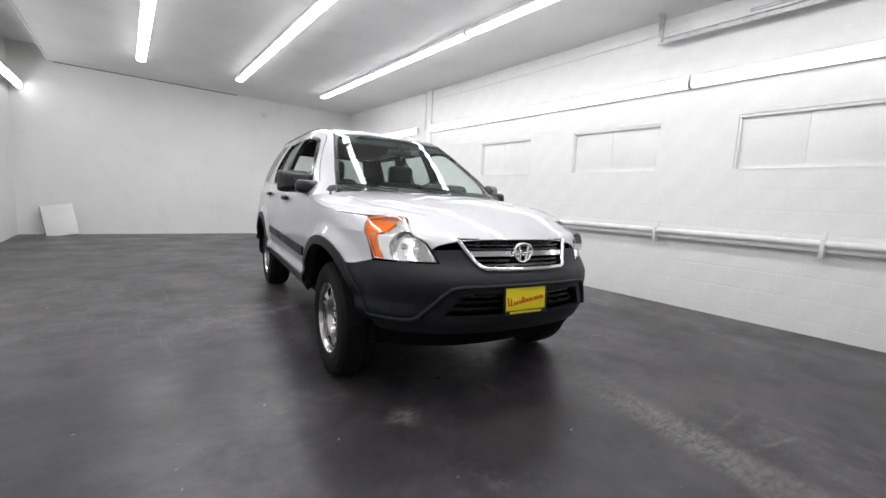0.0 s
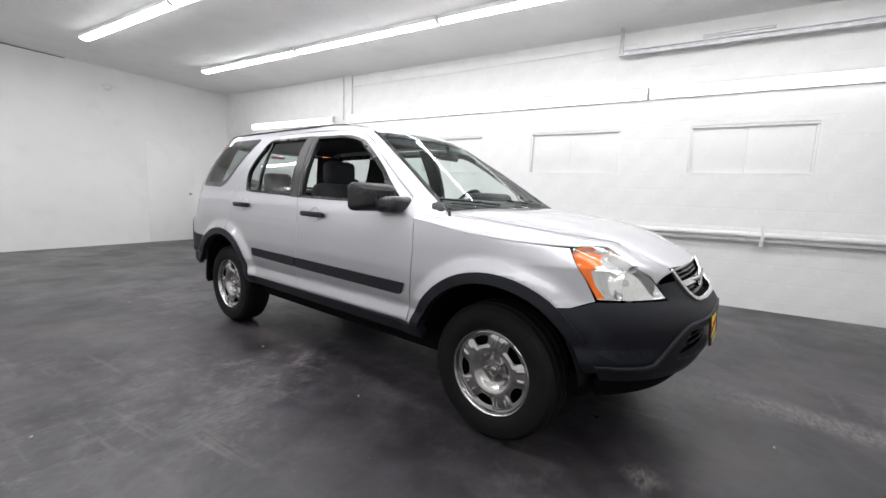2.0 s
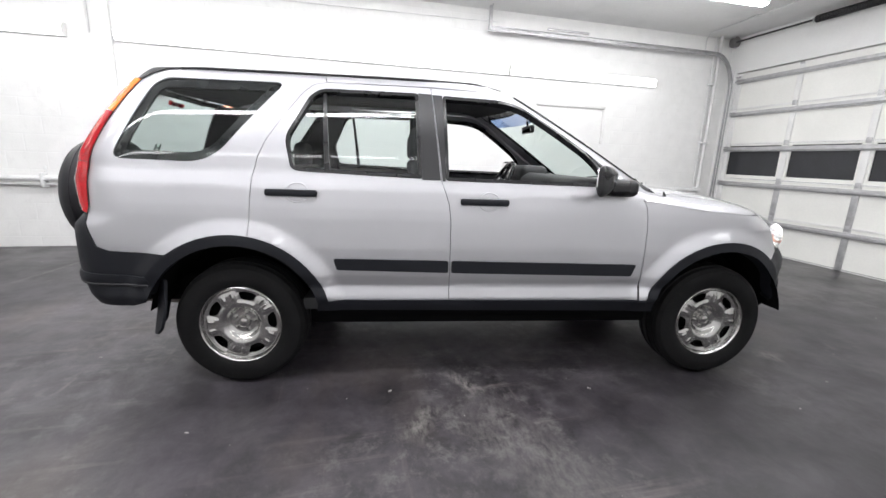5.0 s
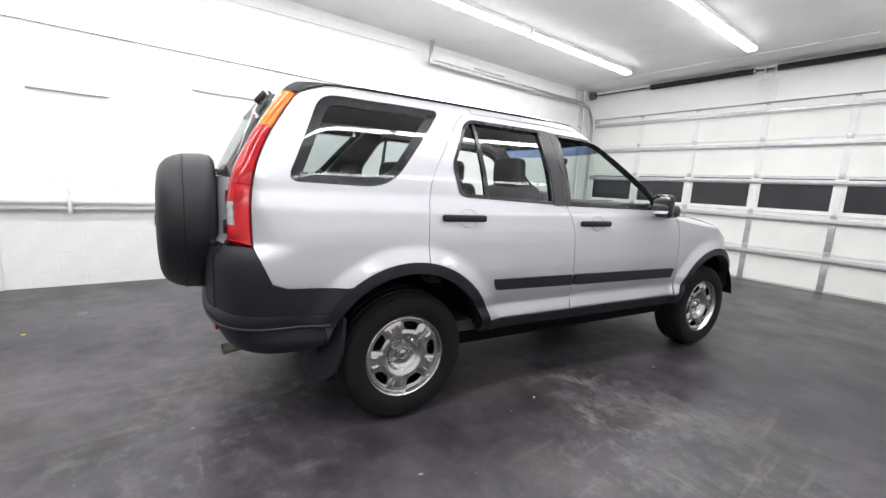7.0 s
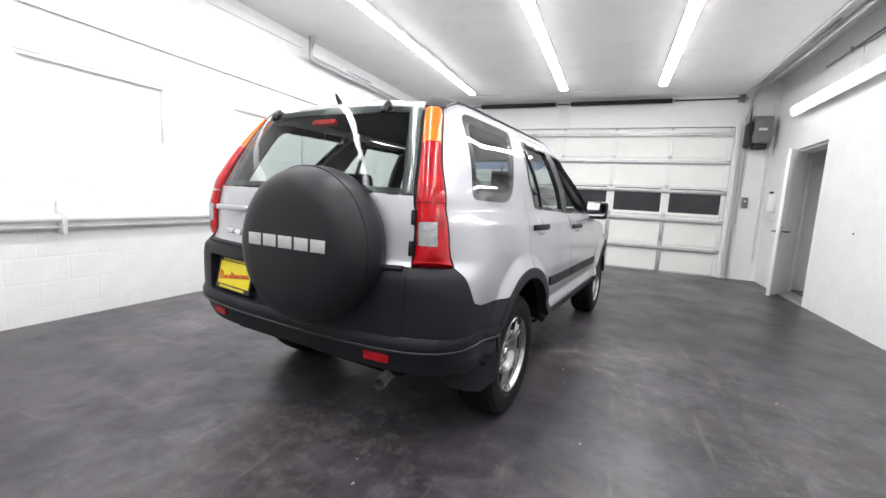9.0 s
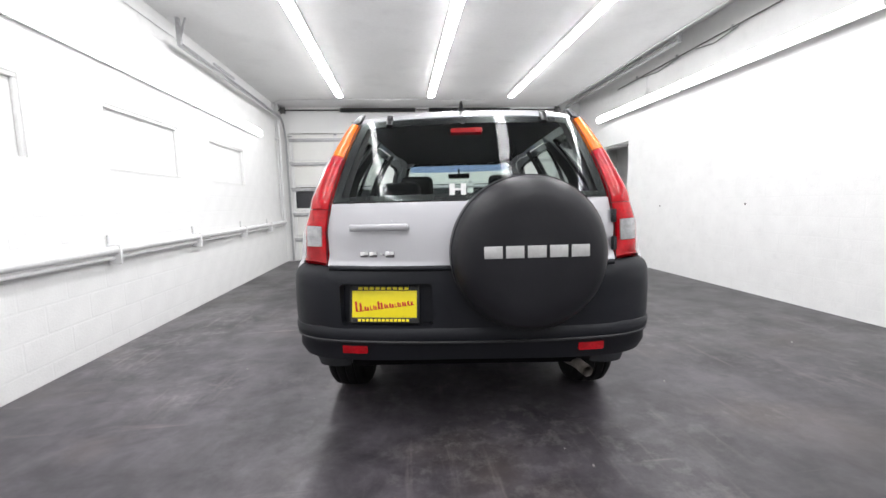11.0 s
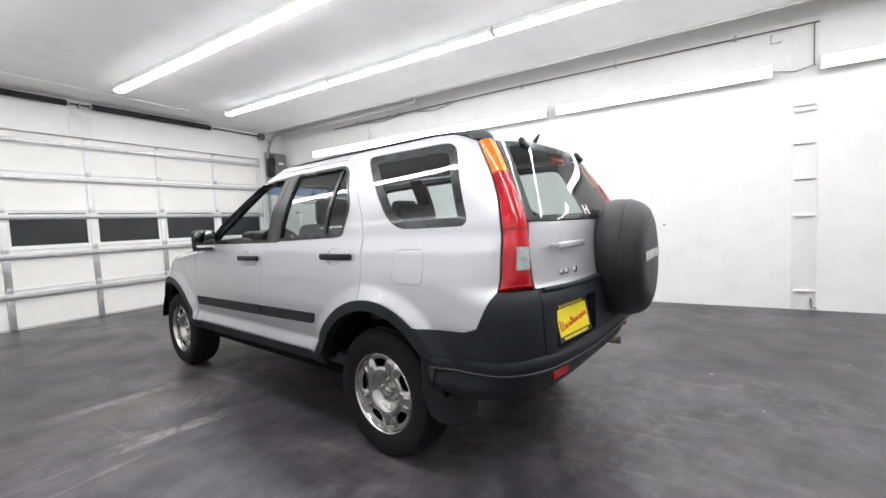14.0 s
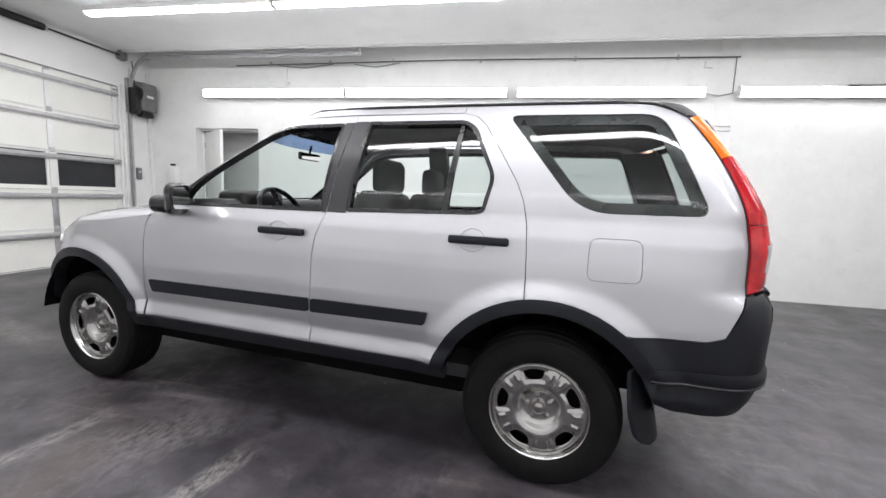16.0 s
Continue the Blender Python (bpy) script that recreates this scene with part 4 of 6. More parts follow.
    # grille
    opening = [("x", 0.0, 0.718), ("x", 0.264, 0.718), ("x", 0.328, 0.806), ("x", 0.362, 0.856), ("x", 0.0, 0.860)]
    grille = panel("grille", LOWER, wrap(LOWER, opening, False, 0.03), SHADED_LINER, "black grille in a chrome surround", off=-0.03, thick=-0.03)
    for z, w in ((0.742, 0.268), (0.762, 0.283), (0.815, 0.317), (0.834, 0.33), (0.85, 0.34)):
        bar = [("x", 0.0, z - 0.004), ("x", w, z - 0.004), ("x", w, z + 0.004), ("x", 0.0, z + 0.004)]
        panel("grille_bar", LOWER, wrap(LOWER, bar, False), BLACK_TRIM, off=-0.012, thick=0.016, parent=grille, grid=0.05)
    mid_bar = [("x", 0.0, 0.776), ("x", 0.298, 0.776), ("x", 0.312, 0.800), ("x", 0.0, 0.802)]
    panel("chrome_bar", LOWER, wrap(LOWER, mid_bar, False), CHROME, "chrome bar", off=0.004, thick=0.02, parent=grille, grid=0.04)
    rim = [(0.363, 0.852), (0.347, 0.828), (0.326, 0.795), (0.297, 0.75), (0.277, 0.726), (0.246, 0.717), (0.14, 0.714), (0.0, 0.713)]
    rim = [(LOWER.at_x(x, z, False), z) for x, z in rim]
    tube("chrome_surround", [on_skin(LOWER, u, z, 0.004) for u, z in rim] + [on_skin(LOWER, u, z, 0.004, -1) for u, z in reversed(rim[:-1])], 0.0125, CHROME, grille, "chrome surround")
    tube("grille_top_edge", [on_skin(LOWER, LOWER.at_x(x, 0.858, False), 0.858, -0.004) for x in np.linspace(0.36, -0.36, 13)], 0.006, BLACK_TRIM, grille)
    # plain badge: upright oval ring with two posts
    c = on_skin(LOWER, LOWER.at_x(0, 0.786, False), 0.786, 0.016)
    ring = [(c.x + 0.058 * math.cos(a) * (1 + 0.12 * math.sin(a)), c.y, c.z + 0.048 * math.sin(a)) for a in np.linspace(0, 2 * math.pi, 28, endpoint=False)]
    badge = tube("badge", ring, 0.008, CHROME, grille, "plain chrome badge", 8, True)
    for s in (1, -1):
        tube("badge_post", [(c.x + s * 0.020, c.y, c.z - 0.036), (c.x + s * 0.032, c.y, c.z + 0.036)], 0.0085, CHROME, badge, sides=8)
    tube("badge_cross", [(c.x - 0.024, c.y, c.z), (c.x + 0.024, c.y, c.z)], 0.006, CHROME, badge, sides=8)
    # scuttle, windscreen and wipers
    cowl = [("x", 0.0, 1.0), ("x", 0.70, 1.0), ("x", 0.68, 1.068), ("x", 0.0, 1.078)]
    panel("scuttle", UPPER, wrap(UPPER, cowl, False), BLACK_TRIM, off=-0.004, thick=0.02)
    border = [("x", 0.0, 1.062), ("x", 0.688, 1.060), ("x", 0.675, 1.10), ("x", 0.60, 1.30), ("x", 0.52, 1.50), ("x", 0.495, 1.552), ("x", 0.0, 1.562)]
    inner = [("x", 0.0, 1.085), ("x", 0.655, 1.085), ("x", 0.640, 1.11), ("x", 0.572, 1.30), ("x", 0.497, 1.495), ("x", 0.475, 1.528), ("x", 0.0, 1.535)]
    screen = panel("windscreen", UPPER, wrap(UPPER, border, False, 0.03), SCREEN_GLASS, "clear windscreen with a black edge", off=0.002, thick=0, grid=0.03)
    screen.visible_shadow = False
    panel("screen_border", UPPER, wrap(UPPER, border, False), BLACK_TRIM, holes=[wrap(UPPER, inner, False)], off=-0.003, thick=0.008, parent=screen)
    band = [("x", 0.0, 1.475), ("x", 0.50, 1.475), ("x", 0.475, 1.53), ("x", 0.0, 1.535)]
    tint = panel("sun_band", UPPER, wrap(UPPER, band, False), BLUE_BAND, "blue tinted sun band", off=-0.010, thick=0, parent=screen)
    tint.visible_shadow = False
    for x0, x1, z1 in ((0.42, -0.10, 1.10), (-0.15, -0.62, 1.10)):
        pts = [on_skin(UPPER, UPPER.at_x(x0 + (x1 - x0) * t, 1.068 + (z1 - 1.068) * t, False), 1.068 + (z1 - 1.068) * t, 0.011) for t in np.linspace(0, 1, 9)]
        arm = tube("wiper", pts, 0.005, BLACK_TRIM, car, "black wiper", 6)
        pts = [on_skin(UPPER, UPPER.at_x(x0 + (x1 - x0) * t, 1.092 + 0.03 * t, False), 1.092 + 0.03 * t, 0.008) for t in np.linspace(0.25, 1.05, 9)]
        tube("wiper_blade", pts, 0.006, BLACK_TRIM, arm, sides=6)
    # front plate
    number_plate("number_plate", Matrix.Translation((-0.032, -2.103, 0.572)) @ Matrix.Rotation(radians(-4), 4, "X") @ Matrix.Diagonal((0.90, 1, 0.96, 1)))
    # aerial on the right wing
    base = Vector((-0.735, -0.98, 1.045))
    bm = bmesh.new()
    add_tube(bm, [base + Vector((0, 0, -0.03)), base + Vector((0, 0.006, 0.004)), base + Vector((0, 0.014, 0.024))], [0.013, 0.008, 0.004])
    aerial = part("aerial", bm, BLACK_TRIM, car, "black aerial base", 60)


def number_plate(name, m):
    """Yellow plate in a black frame; its lettering is drawn as bars."""
    bm = bmesh.new()
    add_box(bm, (-0.152, -0.004, -0.079), (0.152, 0.006, 0.079), 0.003, m)
    plate = part(name, bm, YELLOW, car, "yellow dealer plate with red and black bars for lettering")
    for a, b in (((-0.155, -0.007, 0.060), (0.155, 0.005, 0.082)), ((-0.155, -0.007, -0.082), (0.155, 0.005, -0.058)),
                 ((-0.157, -0.007, -0.082), (-0.146, 0.005, 0.082)), ((0.146, -0.007, -0.082), (0.157, 0.005, 0.082))):
        bm = bmesh.new()
        add_box(bm, a, b, 0.002, m)
        part("plate_frame", bm, BLACK_INK, plate)
    # red script drawn as slanted bars over a thin joining bar
    tilt = m @ Matrix.Rotation(radians(-7), 4, "Y")
    widths = [0.036, 0.020, 0.010, 0.016, 0.024, 0.018, 0.020, 0.007, 0.016, 0.018, 0.028]
    x = -0.130
    for i, w in enumerate(widths):
        h = 0.046 if i == 0 else 0.034 if i == 4 else 0.019
        for k in range(1 if w < 0.012 else 2):
            bm = bmesh.new()
            add_box(bm, (0, -0.0062, 0), (min(w * 0.36, 0.0085), -0.0035, h * (1.0 if k == 0 else 0.8)), 0.0006, tilt @ Matrix.Translation((x + k * w * 0.55, 0, -0.018)) @ Matrix.Shear("XZ", 4, (0.32, 0.0)))
            part("red_bar", bm, RED_INK, plate)
        bm = bmesh.new()
        add_box(bm, (x + w * 0.1, -0.0061, -0.0195), (x + w, -0.0035, -0.0155), 0.0006, tilt)
        part("red_bar", bm, RED_INK, plate)
        x += w + 0.005
    for z, n in ((0.064, 9), (-0.076, 13)):
        for i in range(n):
            bm = bmesh.new()
            w = 0.235 / n
            add_box(bm, (-0.118 + i * w, -0.0085, z), (-0.118 + (i + 0.72) * w, -0.0068, z + 0.012), 0.0004, m)
            part("yellow_bar", bm, YELLOW, plate)
    return plate


car_nose()


def car_tail():
    # tailgate: painted middle, dark lower half, glass above
    gate = [("x", 0.0, 0.884), ("x", 0.645, 0.884), ("x", 0.642, 1.02), ("x", 0.632, 1.10), ("x", 0.620, 1.160), ("x", 0.0, 1.158)]
    door = panel("tailgate", UPPER, wrap(UPPER, gate, True), PAINT)
    frame = fillet([(0.578, 0.622), (0.170, 0.622), (0.170, 0.808), (0.578, 0.808)], 0.02)
    frame = [(UPPER.at_x(x, z, True), z) for x, z in dense(frame, 0.04)]
    low = [("x", 0.0, 0.585), ("x", 0.640, 0.585), ("x", 0.640, 0.878), ("x", 0.0, 0.878)]
    panel("tailgate_cladding", UPPER, wrap(UPPER, low, True), PLASTIC, "charcoal cladding", holes=[frame], off=0.006, parent=door)
    ledge = [on_skin(UPPER, UPPER.at_x(x, 0.872, True), 0.872, 0.008) for x in np.linspace(0.625, -0.625, 25)]
    tube("cladding_edge", ledge, 0.012, PLASTIC, door)
    panel("plate_recess", UPPER, frame, PLASTIC, off=-0.035, parent=door, thick=-0.04)
    number_plate("number_plate", Matrix.Translation((0.385, 2.138, 0.713)) @ Matrix.Rotation(radians(180 - 5), 4, "Z") @ Matrix.Rotation(radians(-11), 4, "X"))
    glass = [("x", 0.0, 1.166), ("x", 0.619, 1.168), ("x", 0.596, 1.275), ("x", 0.569, 1.378), ("x", 0.512, 1.548), ("x", 0.0, 1.558)]
    inner = [("x", 0.0, 1.196), ("x", 0.577, 1.190), ("x", 0.526, 1.378), ("x", 0.476, 1.520), ("x", 0.0, 1.525)]
    pane = panel("rear_window", UPPER, wrap(UPPER, glass, True), REAR_GLASS, "tinted rear window with a black edge", off=0.0, thick=0, grid=0.022)
    pane.visible_shadow = False
    panel("glass_border", UPPER, wrap(UPPER, glass, True), BLACK_TRIM, holes=[wrap(UPPER, inner, True)], off=-0.005, thick=0.006, parent=pane)
    stop = fillet([(0.075, 1.488), (-0.075, 1.488), (-0.075, 1.512), (0.075, 1.512)], 0.008)
    panel("high_stop_lamp", UPPER, [(UPPER.at_x(x, z, True), z) for x, z in dense(stop, 0.03)], LENS_RED, "red high stop lamp", off=-0.02, thick=0.02, parent=pane, grid=0.02)
    for x in (0.361, -0.361):
        p = on_skin(UPPER, UPPER.at_x(x, 1.538, True), 1.538, 0.004)
        bm = bmesh.new()
        add_box(bm, (-0.016, -0.012, -0.034), (0.016, 0.014, 0.034), 0.008, Matrix.Translation(p) @ Matrix.Rotation(radians(38), 4, "X"))
        part("glass_hinge", bm, BLACK_TRIM, pane)
    pts = [on_skin(UPPER, UPPER.at_x(x, z, True), z, 0.016) for x, z in ((-0.02, 1.168), (-0.15, 1.166), (-0.30, 1.172), (-0.42, 1.180))]
    tube("rear_wiper", pts, 0.008, BLACK_TRIM, pane, "black rear wiper", 6)
    # sticker shape low on the glass
    for a, b in (((0.085, 1.185), (0.062, 1.235)), ((0.035, 1.185), (0.012, 1.235)), ((0.075, 1.205), (0.025, 1.215))):
        q = [(a[0], a[1]), (b[0], a[1]), (b[0], b[1]), (a[0], b[1])]
        panel("sticker", UPPER, [(UPPER.at_x(x, z, True), z) for x, z in q], SILVER_INK, "plain pale sticker", off=0.001, thick=0, grid=0, parent=pane)
    # release handle and plain model mark
    cup = [(0.392 + 0.062 * math.cos(a), 1.055 + 0.050 * math.sin(a)) for a in np.linspace(0, 2 * math.pi, 24, endpoint=False)]
    panel("handle_cup", UPPER, [(UPPER.at_x(x, z, True), z) for x, z in cup], PAINT, off=0.0015, thick=0.003, parent=door, grid=0.02)
    p = on_skin(UPPER, UPPER.at_x(0.392, 1.05, True), 1.05, 0.026)
    bm = bmesh.new()
    add_box(bm, (-0.130, -0.012, -0.015), (0.130, 0.012, 0.015), 0.009, Matrix.Translation(p) @ Matrix.Rotation(radians(-3), 4, "Z"))
    for x in (-0.11, 0.11):
        add_box(bm, (x - 0.012, -0.035, -0.010), (x + 0.012, 0.0, 0.010), 0.002, Matrix.Translation(p) @ Matrix.Rotation(radians(-3), 4, "Z"))
    part("tailgate_handle", bm, PAINT, door, "painted pull handle")
    for i, (x, w, h) in enumerate(((0.465, 0.036, 0.026), (0.425, 0.034, 0.026), (0.385, 0.016, 0.007), (0.350, 0.040, 0.028))):
        p = on_skin(UPPER, UPPER.at_x(x, 0.935, True), 0.935, 0.004)
        bm = bmesh.new()
        add_box(bm, (-w / 2, -0.004, -h / 2), (w / 2, 0.005, h / 2), 0.003, Matrix.Translation(p) @ Matrix.Rotation(radians(-4), 4, "Z") @ Matrix.Shear("XZ", 4, (0.3, 0)))
        part("model_mark", bm, CHROME, door, "plain chrome mark")
    for z in (1.075, 0.955):
        p = on_skin(UPPER, UPPER.at_x(-0.636, z, True), z, 0.010)
        bm = bmesh.new()
        add_box(bm, (-0.009, -0.012, -0.030), (0.009, 0.010, 0.030), 0.004, Matrix.Translation(p) @ Matrix.Rotation(radians(12), 4, "Z"))
        part("gate_hinge", bm, BLACK_TRIM, door)
    # bumper: a rounded step whose lower edge is a ridge, and an undercut skirt below it
    def swell(u, z):
        out = float(np.interp(z, [0.38, 0.44, 0.50, 0.545, 0.556, 0.57, 0.590, 0.604, 0.614], [-0.055, -0.032, -0.012, 0.006, 0.018, 0.020, 0.018, 0.012, 0.001]))
        return out * ((0.5 if out > 0 else 0.25) + (0.5 if out > 0 else 0.75) * max(0.0, LOWER.normal(u, z)[1]))
    half = [("x", 0.0, 0.614), ("x", 0.60, 0.614), ("y", 1.90, 0.608), ("y", 1.70, 0.602), ("y", 1.69, 0.560), ("y", 1.90, 0.558), ("x", 0.60, 0.556), ("x", 0.0, 0.548)][::-1]
    bumper = panel("rear_bumper", LOWER, wrap(LOWER, half, True, 0.03), PLASTIC, "charcoal plastic bumper", off=swell, thick=0.03, grid=0.014)
    half = [("x", 0.0, 0.547), ("x", 0.60, 0.555), ("y", 1.90, 0.557), ("y", 1.69, 0.558), ("y", 1.72, 0.47), ("y", 1.80, 0.44), ("x", 0.72, 0.435), ("x", 0.60, 0.44), ("x", 0.0, 0.445)][::-1]
    panel("bumper_skirt", LOWER, wrap(LOWER, half, True, 0.03), PLASTIC, off=swell, thick=0.03, parent=bumper, grid=0.02)
    side = [("y", 1.70, 0.562), ("y", 1.80, 0.559), ("y", 1.92, 0.558), ("x", 0.72, 0.557), ("x", 0.66, 0.556), ("x", 0.55, 0.555), ("x", 0.40, 0.553), ("x", 0.20, 0.550), ("x", 0.0, 0.548)]
    side = [((LOWER.at_x(a, z, True) if k == "x" else LOWER.at_y(a, z)), z) for k, a, z in side]
    side = [(u + (v - u) * i / 4, z + (w - z) * i / 4) for (u, z), (v, w) in zip(side, side[1:]) for i in range(4)] + side[-1:]
    run = [on_skin(LOWER, u, z, swell(u, 0.558)) for u, z in side]
    # ridge in a paler grey than the bumper, painting the highlight along it
    tube("bumper_ridge", run + [Vector((-p.x, p.y, p.z)) for p in reversed(run[:-1])], 0.0055, PILLAR, bumper, "paler grey edge, its highlight put into the colour", 8)
    # spare wheel under its black cover
    spare = lathe("spare_wheel_cover", [(2.346, 0.0), (2.347, 0.19), (2.341, 0.240), (2.329, 0.272), (2.308, 0.297), (2.278, 0.315), (2.24, 0.326), (2.17, 0.332),
                                        (2.13, 0.325), (2.115, 0.305), (2.115, 0.10)], VINYL, car, "black vinyl spare wheel cover", 64, "y", 50)
    spare.data.transform(Matrix.Translation((-0.235, 0, 0.945)) @ Matrix.Diagonal((0.978, 1, 0.978, 1)))
    tube("seam", [(-0.235 + 0.3183 * math.cos(a), 2.243, 0.945 + 0.3183 * math.sin(a)) for a in np.linspace(0, 2 * math.pi, 56, endpoint=False)], 0.0035, VINYL, spare, sides=6, closed=True)
    x = -0.038
    for w in (0.070, 0.070, 0.072, 0.070, 0.070):
        bm = bmesh.new()
        add_box(bm, (x - w, 2.3475, 0.943), (x, 2.350, 0.990), 0.001)
        part("print_bar", bm, SILVER_INK, spare, "plain silver printed bar")
        x -= w + 0.013
    bm = bmesh.new()
    add_tube(bm, [(-0.235, 2.13, 0.955), (-0.235, 2.26, 0.955)], 0.10)
    part("spare_carrier", bm, SHADED_LINER, car)
    spare.matrix_basis = Matrix.Translation((-0.235, 2.24, 0)) @ Matrix.Rotation(radians(2.5), 4, "Z") @ Matrix.Translation((0.235, -2.238, -0.008))
    # exhaust
    bm = bmesh.new()
    add_tube(bm, [(-0.44, 1.55, 0.33), (-0.47, 1.85, 0.355), (-0.50, 2.0, 0.378), (-0.525, 2.10, 0.372)], 0.026, 14, caps=False)
    add_tube(bm, [(-0.44, 1.55, 0.33), (-0.47, 1.85, 0.355), (-0.50, 2.0, 0.378), (-0.525, 2.098, 0.372)], 0.022, 14, caps=False)
    part("exhaust_pipe", bm, RUST, car, "dull steel exhaust pipe", 60)


car_tail()


def car_roof():
    mid = [(-0.268, 1.560), (-0.18, 1.592), (-0.02, 1.622), (0.3, 1.650), (0.8, 1.662), (1.3, 1.655), (1.65, 1.632), (1.82, 1.602), (1.900, 1.562)]
    edge = [(-0.108, 1.556), (-0.06, 1.578), (0.05, 1.598), (0.3, 1.605), (0.8, 1.605), (1.3, 1.604), (1.60, 1.600), (1.70, 1.585), (1.765, 1.548)]
    k = np.linspace(0, 1, len(mid))

    def crown(q, v, d):
        yc, zc = (float(np.interp(v, k, [m[i] for m in mid])) for i in (0, 1))
        ye, ze = (float(np.interp(v, k, [m[i] for m in edge])) for i in (0, 1))
        w = UPPER.point(UPPER.at_y(ye, ze), ze)[0]
        a = abs(q)
        return (w * q, yc + (ye - yc) * a ** 2.2, ze + (zc - ze) * max(0.0, 1 - a ** 3) ** 0.7 + d)
    sheet("roof", dense([(-1, 0), (1, 0), (1, 1), (-1, 1)], 0.05), [], crown, PAINT, car, "", 0.06, 0.012)
    sheet("headliner", dense([(-0.97, 0.05), (0.97, 0.05), (0.97, 0.96), (-0.97, 0.96)], 0.05), [], lambda a, b, d: crown(a, b, -0.03), HEADLINER, car, "", 0.08, 0)
    bm = bmesh.new()
    add_tube(bm, [(0.02, 1.80, 1.60), (0.02, 1.82, 1.625), (0.02, 1.835, 1.645)], [0.016, 0.010, 0.004], 8)
    part("roof_nozzle", bm, BLACK_TRIM, car, "", 60)


car_roof()


def car_floor():
    box("underbody", (-0.70, -1.72, 0.27), (0.70, 1.45, 0.41), SHADED_LINER, car, "", 0.05)
    # set low, out of view, to deepen the shade under the tail
    box("rear_pan", (-0.58, 1.45, 0.37), (0.58, 2.02, 0.54), SHADED_LINER, car, "", 0.04)
    box("front_bulkhead", (-0.49, -1.55, 0.40), (0.49, -0.80, 0.86), SHADED_LINER, car, "", 0.05)
    # added dark box that blocks the lit floor behind the bumper lip
    box("front_filler", (-0.60, -1.80, 0.33), (0.60, -1.72, 0.60), SHADED_LINER, car, "", 0.03)
    box("load_floor", (-0.49, 1.0, 0.42), (0.49, 1.98, 0.80), DASH, car, "", 0.03)
    box("cabin_floor", (-0.78, -0.80, 0.40), (0.78, 1.0, 0.46), DASH, car)
    # axle beams and struts in the dark under the car
    for y in (AXLE_F, AXLE_R):
        tube("axle", [(-0.72, y, HUB_Z), (0.72, y, HUB_Z)], 0.04, SHADED_LINER, car)


car_floor()


def car_seats():
    def seat(x, y, wide, tall, name):
        bm = bmesh.new()
        add_box(bm, (x - wide / 2, y - 0.48, 0.62), (x + wide / 2, y + 0.05, 0.80), 0.06, segments=3)
        s = part(name, bm, FABRIC, car, "dark grey cloth seat", 60)
        bm = bmesh.new()
        add_box(bm, (x - wide / 2, -0.07, 0.0), (x + wide / 2, 0.08, tall), 0.06, Matrix.Translation((0, y + 0.06, 0.70)) @ Matrix.Rotation(radians(-14), 4, "X"), 3)
        part("backrest", bm, FABRIC, s, "", 60)
        box("seat_base", (x - wide / 2 + 0.05, y - 0.4, 0.45), (x + wide / 2 - 0.05, y, 0.63), SHADED_LINER, s)
        return s

    def headrest(s, x, y, z, wide):
        bm = bmesh.new()
        add_box(bm, (x - wide / 2, y - 0.05, z), (x + wide / 2, y + 0.05, z + 0.19), 0.045, segments=3)
        h = part("headrest", bm, FABRIC, s, "", 60)
        for dx in (-0.05, 0.05):
            tube("headrest_post", [(x + dx, y, z - 0.09), (x + dx, y, z + 0.03)], 0.006, CHROME, h, sides=6)
    for x in (-0.37, 0.37):
        s = seat(x, 0.20, 0.50, 0.52, "front_seat")
        headrest(s, x, 0.40, 1.19, 0.27)
    s = seat(0.0, 1.05, 1.25, 0.44, "rear_seat")
    for x in (-0.40, 0.40):
        headrest(s, x, 1.24, 1.10, 0.25)
    # dashboard, wheel, inside mirror
    bm = bmesh.new()
    add_box(bm, (-0.74, -0.93, 0.72), (0.74, -0.42, 1.155), 0.07, segments=3)
    for v in bm.verts:
        if v.co.z > 0.95:
            v.co.z -= 0.03 * max(0.0, (v.co.y + 0.75) / 0.3) + 0.07 * max(0.0, (-0.75 - v.co.y) / 0.18)
    d = part("dashboard", bm, DASH, car, "dark grey dashboard", 60)
    bm = bmesh.new()
    add_box(bm, (0.20, -0.64, 1.02), (0.56, -0.42, 1.18), 0.05, segments=3)
    part("instrument_hood", bm, DASH, d, "", 60)
    c, tilt = Vector((0.37, -0.30, 1.03)), Matrix.Rotation(radians(-62), 4, "X")
    ring = [c + (tilt @ Vector((0.185 * math.cos(a), 0.185 * math.sin(a), 0))) for a in np.linspace(0, 2 * math.pi, 36, endpoint=False)]
    w = tube("steering_wheel", ring, 0.015, BLACK_TRIM, car, "black steering wheel", 8, True)
    for a in (0.2, 2.94, 4.71):
        tube("spoke", [c, c + (tilt @ Vector((0.18 * math.cos(a), 0.18 * math.sin(a), 0)))], 0.016, BLACK_TRIM, w, sides=6)
    tube("steering_column", [c + (tilt @ Vector((0, 0, 0.03))), c + (tilt @ Vector((0, 0, -0.28)))], 0.05, BLACK_TRIM, w)
    bm = bmesh.new()
    add_box(bm, (-0.11, -0.40, 1.400), (0.11, -0.372, 1.452), 0.012)
    m = part("inside_mirror", bm, BLACK_TRIM, car, "black inside mirror")
    sheet("mirror_glass", fillet([(-0.10, 1.406), (0.10, 1.406), (0.10, 1.446), (-0.10, 1.446)], 0.01), [], lambda a, b, dd: (a, -0.3705 + dd, b), MIRROR, m, "", 0, 0.002, True)
    tube("mirror_stem", [(0, -0.385, 1.44), (0, -0.37, 1.50)], 0.008, BLACK_TRIM, m, sides=6)


car_seats()


